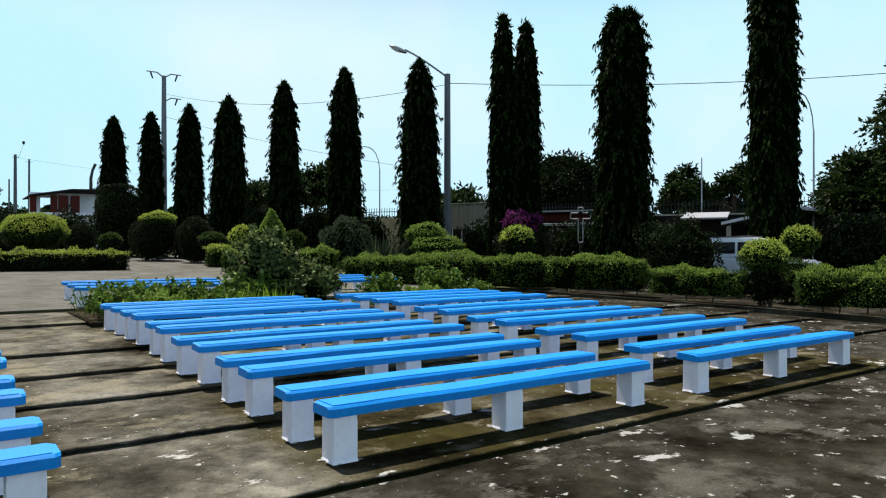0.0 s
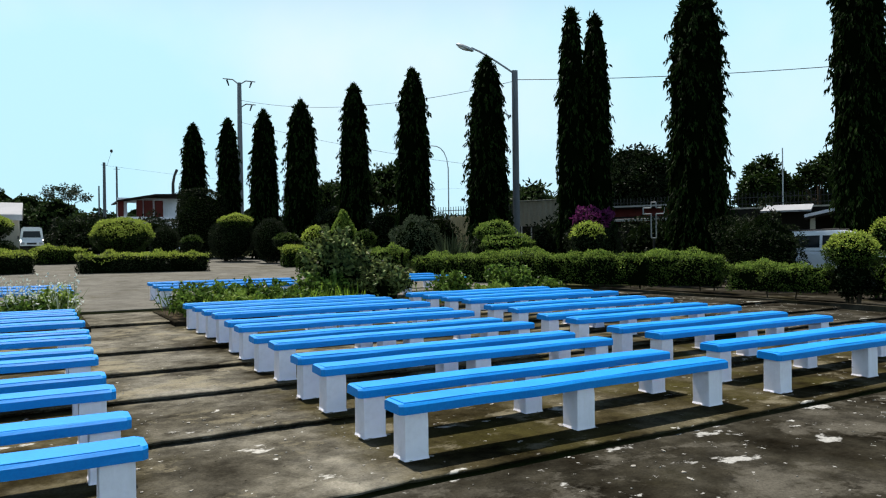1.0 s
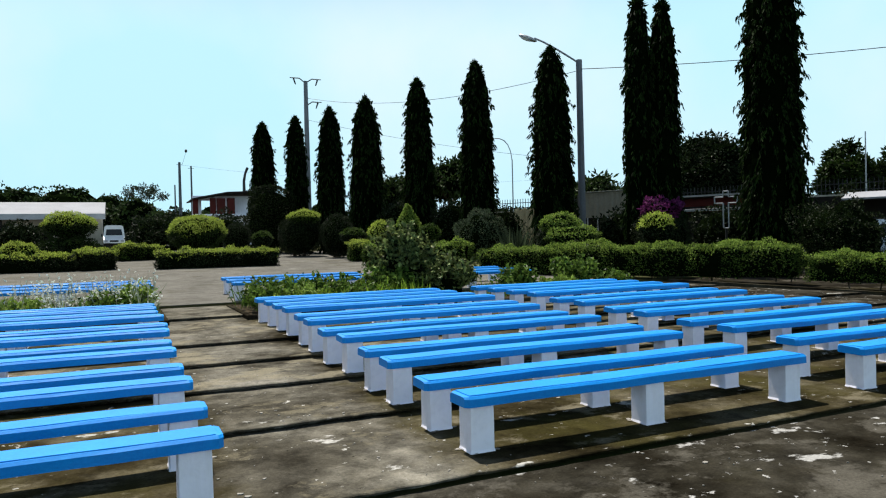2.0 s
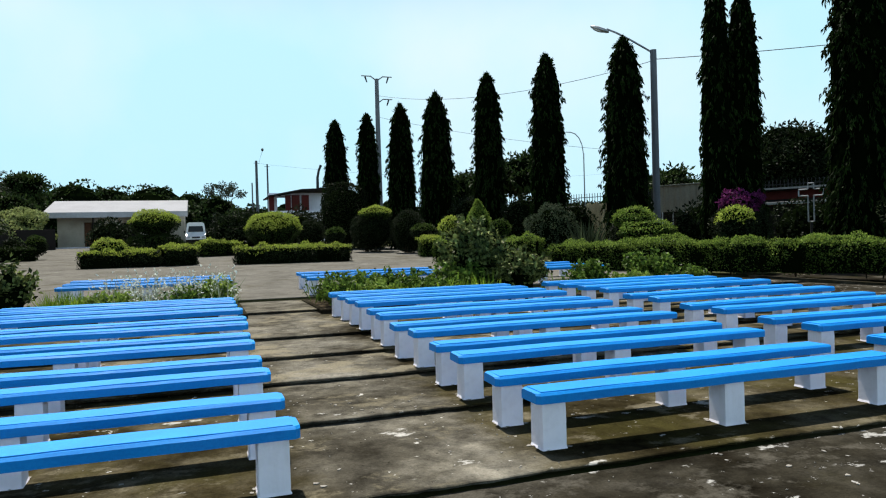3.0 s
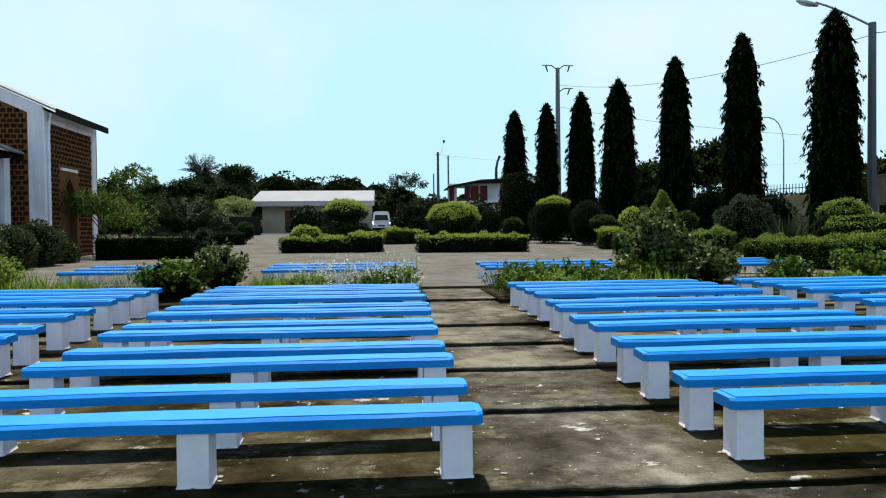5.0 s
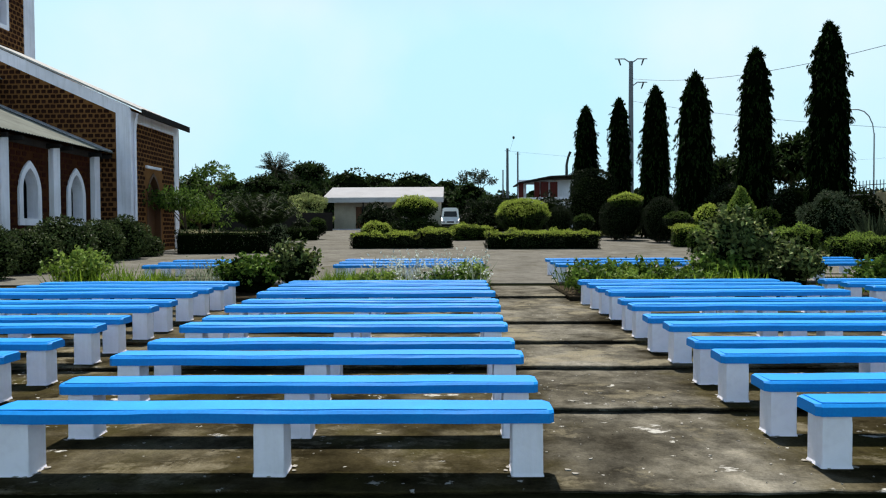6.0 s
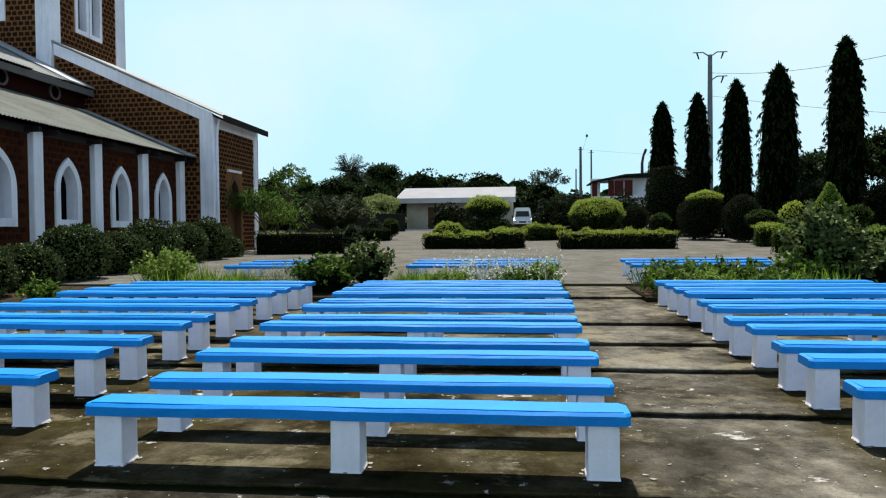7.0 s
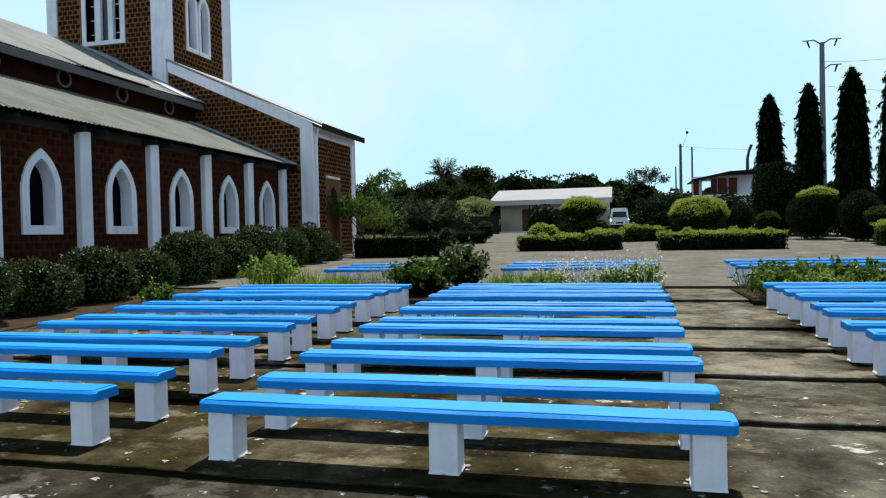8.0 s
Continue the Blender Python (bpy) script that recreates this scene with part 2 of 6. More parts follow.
DARKPOLE = paint("dark_pole", (0.10, 0.11, 0.12), (0.06, 0.065, 0.07), 14, 0.85, 0.6, 0.2, 0, 0.6)
FADED = paint("faded_sheet", (0.25, 0.23, 0.19), (0.20, 0.175, 0.14), 12, 0.7, 0.7, 0.15, 0, 1.0)
POLE = paint("pole_concrete", (0.18, 0.19, 0.21), (0.11, 0.115, 0.125), 14, 0.85, 0.6, 0.2, 0, 0.6)
STEEL = paint("galvanised_steel", (0.38, 0.39, 0.40), (0.22, 0.22, 0.22), 30, 0.45, 0.5, 0.05, 0.7)
BLACKMETAL = paint("black_metal", (0.02, 0.02, 0.022), (0.04, 0.035, 0.03), 30, 0.5, 0.5, 0.05, 0.4)
PALEIRON = paint("pale_painted_iron", (0.40, 0.41, 0.44), (0.22, 0.22, 0.23), 30, 0.5, 0.5, 0.05, 0.2)
BAMBOO = paint("beige_fence_board", (0.55, 0.45, 0.28), (0.22, 0.17, 0.10), 16, 0.8, 0.7, 0.3, 0, 1.0, True)
CARPAINT = paint("silver_car_paint", (0.66, 0.70, 0.78), (0.58, 0.62, 0.70), 60, 0.22, 0.3, 0.0, 0.05)
WHITECAR = paint("white_car_paint", (0.80, 0.81, 0.82), (0.66, 0.66, 0.66), 60, 0.25, 0.4, 0.0)
MORTAR_DARK = paint("brown_mortar", (0.058, 0.020, 0.008), (0.020, 0.008, 0.005), 30, 0.95, 0.6, 0.4)
OCULUS = paint("brown_rendered_rim", (0.15, 0.105, 0.10), (0.07, 0.05, 0.048), 30, 0.9, 0.6, 0.2)
RUBBER = paint("tyre_rubber", (0.015, 0.015, 0.015), (0.03, 0.03, 0.03), 40, 0.9, 0.5, 0.2)
YELLOW = paint("yellow_panel", (0.62, 0.42, 0.05), (0.45, 0.30, 0.05), 30, 0.6, 0.5, 0.05)
PANE = glass("dark_glass", (0.003, 0.003, 0.004), 0.5)
CARGLASS = glass("car_glass", (0.01, 0.013, 0.018), 0.03)
LOUVRE = paint("grey_louvre_glass", (0.10, 0.11, 0.13), (0.05, 0.05, 0.06), 20, 0.3, 0.5, 0.05)
LAMPGLASS = glass("lamp_lens", (0.5, 0.5, 0.48), 0.2)
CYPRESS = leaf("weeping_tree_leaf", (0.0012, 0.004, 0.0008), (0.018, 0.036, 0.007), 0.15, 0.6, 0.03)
# shade inside the weeping trees, given as a near-black colour
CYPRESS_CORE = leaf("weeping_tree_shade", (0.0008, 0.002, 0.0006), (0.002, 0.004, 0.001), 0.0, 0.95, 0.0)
# clipped plants: GOLD and TOPGREEN colour in sunlit tops, darker greens the shaded sides
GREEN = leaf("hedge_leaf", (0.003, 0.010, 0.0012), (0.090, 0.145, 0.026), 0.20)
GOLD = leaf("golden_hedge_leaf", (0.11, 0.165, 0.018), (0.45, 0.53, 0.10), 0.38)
TOPGREEN = leaf("sunlit_hedge_leaf", (0.055, 0.105, 0.013), (0.28, 0.38, 0.075), 0.36)
# near-black filler standing for the shade between leaves of hedges, bushes and trees
CORE = leaf("foliage_shade", (0.0015, 0.003, 0.001), (0.004, 0.007, 0.002), 0.0, 0.95, 0.0)
BUSH = leaf("shrub_leaf", (0.007, 0.022, 0.003), (0.17, 0.27, 0.045), 0.30, 0.4)
ROSE = leaf("rose_bush_leaf", (0.002, 0.006, 0.001), (0.24, 0.29, 0.09), 0.16, 0.45)
GLOSSY = leaf("glossy_bush_leaf", (0.002, 0.006, 0.0015), (0.105, 0.145, 0.048), 0.12, 0.45, 0.07)
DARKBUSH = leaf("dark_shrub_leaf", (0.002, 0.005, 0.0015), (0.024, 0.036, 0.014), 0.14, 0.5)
GREYBUSH = leaf("grey_green_leaf", (0.014, 0.022, 0.012), (0.085, 0.115, 0.062), 0.2, 0.5)
PALEBUSH = leaf("pale_bush_leaf", (0.13, 0.17, 0.05), (0.40, 0.44, 0.18), 0.3)
FARLEAF = leaf("far_tree_leaf", (0.0025, 0.0065, 0.0025), (0.055, 0.088, 0.024), 0.16)
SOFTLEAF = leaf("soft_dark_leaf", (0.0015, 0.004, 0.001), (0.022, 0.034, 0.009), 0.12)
HAZELEAF = leaf("far_wispy_leaf", (0.012, 0.018, 0.014), (0.055, 0.075, 0.045), 0.2)
YOUNGLEAF = leaf("young_tree_leaf", (0.006, 0.018, 0.003), (0.105, 0.18, 0.032), 0.34)
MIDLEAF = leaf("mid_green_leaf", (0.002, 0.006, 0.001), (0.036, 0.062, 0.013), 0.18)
GRASS = leaf("grass_blade", (0.065, 0.12, 0.012), (0.25, 0.37, 0.04), 0.38)
STRAW = leaf("pale_weed", (0.13, 0.16, 0.09), (0.34, 0.38, 0.26), 0.35)
WHITEFLOWER = leaf("white_flower", (0.42, 0.46, 0.40), (0.70, 0.74, 0.68), 0.3)
MAGENTA = leaf("magenta_bract", (0.05, 0.006, 0.04), (0.19, 0.035, 0.14), 0.25)


# ---- mesh helpers ----
def thing(name, x=0, y=0, z=0, rz=0, label="", category="", group="", kind=""):
    ob = new(name)
    ob.empty_display_size = 0.2
    ob.matrix_basis = pose(x, y, z, 0, 0, rz)
    return tagged(ob, label, category, group, kind)


def part(name, bm, material, parent=None, label="", smooth=False, kind=""):
    me = bpy.data.meshes.new(name)
    bm.to_mesh(me)
    bm.free()
    me.materials.append(material)
    if smooth:
        me.shade_smooth()
    ob = new(name, me)
    ob.parent = parent
    return tagged(ob, label, kind=kind)


def raw(name, verts, faces, material, parent=None, label="", kind="", smooth=False):
    me = bpy.data.meshes.new(name)
    me.from_pydata(np.asarray(verts).tolist(), [], np.asarray(faces).tolist() if not isinstance(faces, list) else faces)
    me.materials.append(material)
    if smooth:
        me.shade_smooth()
    ob = new(name, me)
    ob.parent = parent
    return tagged(ob, label, kind=kind)


def add_box(bm, x0, x1, y0, y1, z0, z1, bevel=0.0):
    r = bmesh.ops.create_cube(bm, size=1)
    for v in r["verts"]:
        v.co = Vector(((x0 + x1) / 2 + v.co.x * (x1 - x0), (y0 + y1) / 2 + v.co.y * (y1 - y0), (z0 + z1) / 2 + v.co.z * (z1 - z0)))
    if bevel:
        edges = list({e for v in r["verts"] for e in v.link_edges})
        bmesh.ops.bevel(bm, geom=edges, offset=bevel, segments=1, affect="EDGES")
    return bm


def box(x0, x1, y0, y1, z0, z1, bevel=0.0):
    return add_box(bmesh.new(), x0, x1, y0, y1, z0, z1, bevel)


def add_tube(bm, points, radii, sides=10, caps=True):
    """A tapered round bar along points."""
    rings = []
    pts = [Vector(p) for p in points]
    for i, p in enumerate(pts):
        d = (pts[min(i + 1, len(pts) - 1)] - pts[max(i - 1, 0)]).normalized()
        a = d.cross(Vector((0, 0, 1)) if abs(d.z) < 0.9 else Vector((1, 0, 0))).normalized()
        b = d.cross(a)
        rings.append([bm.verts.new(p + radii[i] * (math.cos(s * 2 * math.pi / sides) * a + math.sin(s * 2 * math.pi / sides) * b)) for s in range(sides)])
    for r0, r1 in zip(rings, rings[1:]):
        for s in range(sides):
            bm.faces.new((r0[s], r0[(s + 1) % sides], r1[(s + 1) % sides], r1[s]))
    if caps:
        bm.faces.new(rings[0][::-1]), bm.faces.new(rings[-1])
    return bm


def tube(points, radii, sides=10):
    bm = add_tube(bmesh.new(), points, radii, sides)
    bmesh.ops.recalc_face_normals(bm, faces=bm.faces)
    return bm


def prism(outline, axis, a, b):
    """A solid with a polygon outline, drawn out along axis 'x' or 'y' from a to b. Outline pairs: (y, z) or (x, z)."""
    bm = bmesh.new()
    put = (lambda u, v, w: (w, u, v)) if axis == "x" else (lambda u, v, w: (u, w, v))
    lo = [bm.verts.new(put(u, v, a)) for u, v in outline]
    hi = [bm.verts.new(put(u, v, b)) for u, v in outline]
    bm.faces.new(lo), bm.faces.new(hi[::-1])
    for i in range(len(lo)):
        j = (i + 1) % len(lo)
        bm.faces.new((lo[j], lo[i], hi[i], hi[j]))
    bmesh.ops.recalc_face_normals(bm, faces=bm.faces)
    return bm


def lump(rx, ry, rz, seed, rough=0.12, detail=3, freq=2.0, base=(0, 0, 0), flat=None):
    """An uneven rounded mass; flat cuts it off below that height."""
    bm = bmesh.new()
    bmesh.ops.create_icosphere(bm, subdivisions=detail, radius=1)
    for v in bm.verts:
        k = 1 + rough * noise.noise(v.co * freq + Vector((seed * 7.3, seed * 3.1, seed)))
        v.co = Vector((v.co.x * rx * k + base[0], v.co.y * ry * k + base[1], v.co.z * rz * k + base[2]))
        if flat is not None and v.co.z < flat:
            v.co.z = flat
    return bm


def unit(a):
    return a / np.maximum(np.linalg.norm(a, axis=1, keepdims=True), 1e-9)


def leaves(centres, ways, lengths, widths, rng, facing_to=None):
    """Folded four-point leaves from their stalk ends, as (verts, faces); facing_to: the way their upper sides look."""
    n = len(centres)
    ways = unit(ways)
    side = unit(np.cross(ways, rng.normal(size=(n, 3)) if facing_to is None else unit(facing_to) + rng.normal(0, 0.42, (n, 3))))
    lift = np.cross(side, ways) * (widths * 0.25)[:, None]
    mid = centres + ways * (lengths * 0.45)[:, None]
    v = np.stack([centres, mid + side * (widths / 2)[:, None] + lift, centres + ways * lengths[:, None], mid - side * (widths / 2)[:, None] + lift], 1)
    return v.reshape(-1, 3), np.arange(4 * n).reshape(n, 4)


def ball_dirs(n, rng, low=-1.0):
    z = rng.uniform(low, 1, n)
    a = rng.uniform(0, 2 * math.pi, n)
    r = np.sqrt(np.maximum(0, 1 - z * z))
    return np.stack([r * np.cos(a), r * np.sin(a), z], 1)


# ---- ground: one sheet to the horizon, terraces, front slab ----
PROFILE = [(-400, -0.06), (16.9, -0.06), (17.0, 0.33), (75, 1.86), (200, 2.2), (1800, 2.2)]


def ground_z(y):
    return float(np.interp(y, [17.0, 75, 200], [0.33, 1.86, 2.2]))


def build_ground():
    bm = bmesh.new()
    xs = [-1800, -120, -40, -13, 17, 40, 120, 1800]
    rows = [[bm.verts.new((x, y, z)) for x in xs] for y, z in PROFILE]
    for r0, r1 in zip(rows, rows[1:]):
        for i in range(len(xs) - 1):
            bm.faces.new((r0[i], r0[i + 1], r1[i + 1], r1[i]))
    tagged(part("ground", bm, EARTH), "sparse grass and bare earth rising gently away", "ground", kind="structure")
    # paved court beyond the seating
    bm = prism([(17.0, 0.20), (17.0, 0.345), (50, ground_z(50) + 0.012), (50, 0.5)], "x", -13.5, 13.5)
    tagged(part("plaza", bm, PLAZA), "grey-brown worn concrete court between clipped hedges", "pavement", kind="structure")
    bm = prism([(50, 0.5), (50, ground_z(50) + 0.012), (70, ground_z(70) + 0.012), (70, 1.0)], "x", -16, 9)
    tagged(part("driveway", bm, PLAZA), "pale worn concrete drive leading to a low building", "pavement", kind="structure")
    # front slab and the stepped terraces
    tagged(part("pavement", box(-30, 30, -20, 4.35, -0.35, -0.05, 0.012), FRONT), "dark damp concrete slab with pale lime flecks", "pavement", kind="structure")
    edges = [4.36, 6.2, 7.85, 9.3, 10.85, 14.4, 17.0]
    heights = [0.0, 0.055, 0.11, 0.165, 0.22, 0.28]
    for i, h in enumerate(heights):
        y0, y1 = edges[i], edges[i + 1]
        for x0, x1, n, material in ((-10.2, 11.4, 315, TERRACE if i > 1 else MOSSY), (11.4, 15.9 if y0 < 14 else 15.0, 65, FRONT)):
            bm = bmesh.new()
            cols = []
            for k in range(n + 1):
                x = x0 + (x1 - x0) * k / n
                w = 0.030 * noise.noise(Vector((x * 0.9, i * 9.1, 0))) + 0.022 * noise.noise(Vector((x * 5, i * 4.3, 2))) + 0.020 * noise.noise(Vector((x * 12, i * 3.3, 7)))
                d = 0.006 * noise.noise(Vector((x * 3, i * 2.3, 5)))
                cols.append([bm.verts.new(p) for p in ((x, y0 + w + 0.105, -0.3), (x, y0 + w + 0.10, h - 0.022), (x, y0 + w + 0.006, h - 0.017), (x, y0 + w, h - 0.007), (x, y0 + w + 0.010, h + d * 0.5), (x, y1 + 0.15, h + 0.003))])
            for a, b in zip(cols, cols[1:]):
                for j in range(5):
                    bm.faces.new((a[j], b[j], b[j + 1], a[j + 1]))
            tagged(part("terrace", bm, material), "long shallow concrete terrace step, stained and mossy", "step", "terrace steps", "structure")
    for s, x0, x1 in ((-1, -30, -10.2), (1, 15.95, 30)):
        bm = prism([(4.36, -0.3), (4.36, -0.03), (16.99, 0.30), (16.99, -0.3)], "x", x0, x1)
        tagged(part("verge", bm, VERGE if s > 0 else SOIL), "strip of stained concrete and bare earth beside the terraces", "ground", kind="structure")


build_ground()


# ---- benches ----
def build_bench(seed):
    """A long slab seat with chamfered rims on three flared piers; its front left corner at the foot is the origin."""
    b = thing("bench", label="long bright blue painted concrete bench on white piers", category="bench", group="benches in rows")
    length, deep = 3.74, 0.31
    rng = random.Random(17 + seed)
    bm = bmesh.new()
    outline = [(0, 0.365), (0, 0.428), (0.022, 0.446), (deep - 0.022, 0.446), (deep, 0.428), (deep, 0.365)]
    stations = [(0.0, 0.030), (0.032, 0.0)] + [(length * k / 24, 0.0) for k in range(1, 24)] + [(length - 0.032, 0.0), (length, 0.030)]
    rings = []
    for k, (x, cut) in enumerate(stations):
        ring = []
        for y, z in outline:
            yy = y + 0.010 * noise.noise(Vector((x * 1.6, y * 5 + seed * 7.7, z * 5))) + 0.004 * noise.noise(Vector((x * 6, y * 5 + seed * 3.1, z * 9))) + (cut if y < deep / 2 else -cut)
            zz = z + 0.009 * noise.noise(Vector((x * 1.1, y * 3, 4 + seed * 5.3))) + 0.003 * noise.noise(Vector((x * 5, y * 9, seed))) - (0.004 if cut and z > 0.43 else 0)
            ring.append(bm.verts.new((x, yy, zz)))
        rings.append(ring)
    for a, c in zip(rings, rings[1:]):
        for i in range(6):
            j = (i + 1) % 6
            bm.faces.new((a[i], c[i], c[j], a[j]))
    bm.faces.new(rings[0]), bm.faces.new(rings[-1][::-1])
    bmesh.ops.recalc_face_normals(bm, faces=bm.faces)
    part("seat", bm, BLUE, b, "blue painted slab with chamfered edges")
    # a thin raised lip left by the screed along the front of the top
    bm = bmesh.new()
    rings = []
    for k in range(31):
        x = 0.045 + (length - 0.09) * k / 30
        rise = 0.009 * noise.noise(Vector((x * 1.1, 0.45, 4 + seed * 5.3)))
        edge = 0.006 * noise.noise(Vector((x * 2.3, seed * 2.9, 1)))
        rings.append([bm.verts.new((x, y, z + rise)) for y, z in ((0.032 + edge, 0.440), (0.032 + edge, 0.4515), (deep - 0.030, 0.4515), (deep - 0.030, 0.440))])
    for a, c in zip(rings, rings[1:]):
        for q in range(3):
            bm.faces.new((a[q], c[q], c[q + 1], a[q + 1]))
    bm.faces.new(rings[0]), bm.faces.new(rings[-1][::-1])
    bmesh.ops.recalc_face_normals(bm, faces=bm.faces)
    part("top_screed", bm, BLUE, b)
    for x in (0.06, 1.76, 3.47):
        bm = bmesh.new()
        prof = [(-0.02, 0.016), (0.022, 0.003), (0.30, 0.0), (0.366, 0.0)]
        rows = []
        for z, g in prof:
            rows.append([bm.verts.new(p) for p in ((x - g, 0.045 - g, z), (x + 0.2 + g, 0.045 - g, z), (x + 0.2 + g, 0.245 + g, z), (x - g, 0.245 + g, z))])
        for a, c in zip(rows, rows[1:]):
            for i in range(4):
                bm.faces.new((a[i], a[(i + 1) % 4], c[(i + 1) % 4], c[i]))
        bm.faces.new(rows[0][::-1]), bm.faces.new(rows[-1])
        bmesh.ops.bevel(bm, geom=[e for e in bm.edges if abs(e.verts[0].co.z - e.verts[1].co.z) > 0.02], offset=0.008, segments=1, affect="EDGES")
        bmesh.ops.recalc_face_normals(bm, faces=bm.faces)
        part("leg", bm, WHITE, b, "white limewashed pier")
        bm = bmesh.new()
        for k in range(7):
            a, r = rng.uniform(0, 2 * math.pi), rng.uniform(0.012, 0.030)
            edge = 0.112 / max(abs(math.cos(a)), abs(math.sin(a))) + rng.uniform(-0.01, 0.03)
            cx, cy = x + 0.1 + edge * math.cos(a), 0.145 + edge * math.sin(a)
            bm.faces.new([bm.verts.new((cx + r * rng.uniform(0.5, 1.2) * math.cos(q), cy + r * rng.uniform(0.5, 1.2) * math.sin(q), 0.0075)) for q in (0, 1.1, 2.0, 3.1, 4.0, 5.2)])
        part("lime_splash", bm, CHIP, b, "spilled limewash at the foot", kind="stuff")
    return b


ROW_Y = [4.70, 5.46, 6.33, 7.07, 7.93, 8.65, 9.43, 10.15, 10.93, 11.70, 12.46, 13.20]
ROW_Z = [0.0, 0.0, 0.055, 0.055, 0.11, 0.11, 0.165, 0.165, 0.22, 0.22, 0.22, 0.22]
FAR_Y = [17.25, 18.2, 19.15]
BLOCK_X = [-7.89, -3.16, 2.35, 6.90]


def build_benches():
    rng = random.Random(3)
    kinds = [build_bench(k) for k in range(4)]
    places = []
    for bx in BLOCK_X:
        for k, (y, z) in enumerate(zip(ROW_Y, ROW_Z)):
            places.append((bx, y - (0.13, 0.04, 0.04)[k] if bx == BLOCK_X[1] and k < 3 else y, z))
        for y in FAR_Y:
            places.append((bx + 0.15, y, ground_z(y) + 0.01))
    for i, (x, y, z) in enumerate(places):
        m = pose(x + rng.uniform(-0.025, 0.025), y + rng.uniform(-0.015, 0.015), z, 0, 0, rng.uniform(-0.25, 0.25))
        if i < len(kinds):
            kinds[i].matrix_basis = m
        else:
            copy_thing(kinds[rng.randrange(len(kinds))], m)


build_benches()


def build_chips():
    """Pale flakes of lime and mortar lying on the slabs."""
    rng = random.Random(29)
    bm = bmesh.new()
    steps = [(-9, -0.05), (4.40, 0.0), (6.26, 0.055), (7.91, 0.11), (9.36, 0.165), (10.91, 0.22), (14.46, 0.28)]
    for k in range(400):
        if k % 5 < 2:
            x, y = rng.uniform(-6, 9), rng.uniform(2.4, 4.28)
        elif k % 5 == 2:
            x, y = rng.uniform(0.5, 2.5), rng.uniform(4.45, 9.2)
        else:
            x, y = rng.uniform(-9.5, 13), rng.uniform(4.45, 8.6)
        z = [h for y0, h in steps if y >= y0][-1] + 0.006
        r, turn, thin = 0.006 + 0.022 * rng.random() ** 3, rng.uniform(0, 6.28), rng.uniform(0.35, 0.9)
        ring = []
        for q in (0, 1.2, 2.2, 3.3, 4.3, 5.3):
            u, v = r * rng.uniform(0.6, 1.3) * math.cos(q), r * thin * rng.uniform(0.6, 1.3) * math.sin(q)
            ring.append((x + u * math.cos(turn) - v * math.sin(turn), y + u * math.sin(turn) + v * math.cos(turn)))
        high = [bm.verts.new((a, b, z + rng.uniform(0.0, 0.002))) for a, b in ring]
        low = [bm.verts.new((a, b, z - 0.004)) for a, b in ring]
        bm.faces.new(high)
        for a in range(6):
            bm.faces.new((low[a], low[(a + 1) % 6], high[(a + 1) % 6], high[a]))
    bmesh.ops.recalc_face_normals(bm, faces=bm.faces)
    tagged(part("lime_chips", bm, CHIP), "small pale flakes of lime and mortar strewn on concrete", "debris", kind="stuff")


build_chips()


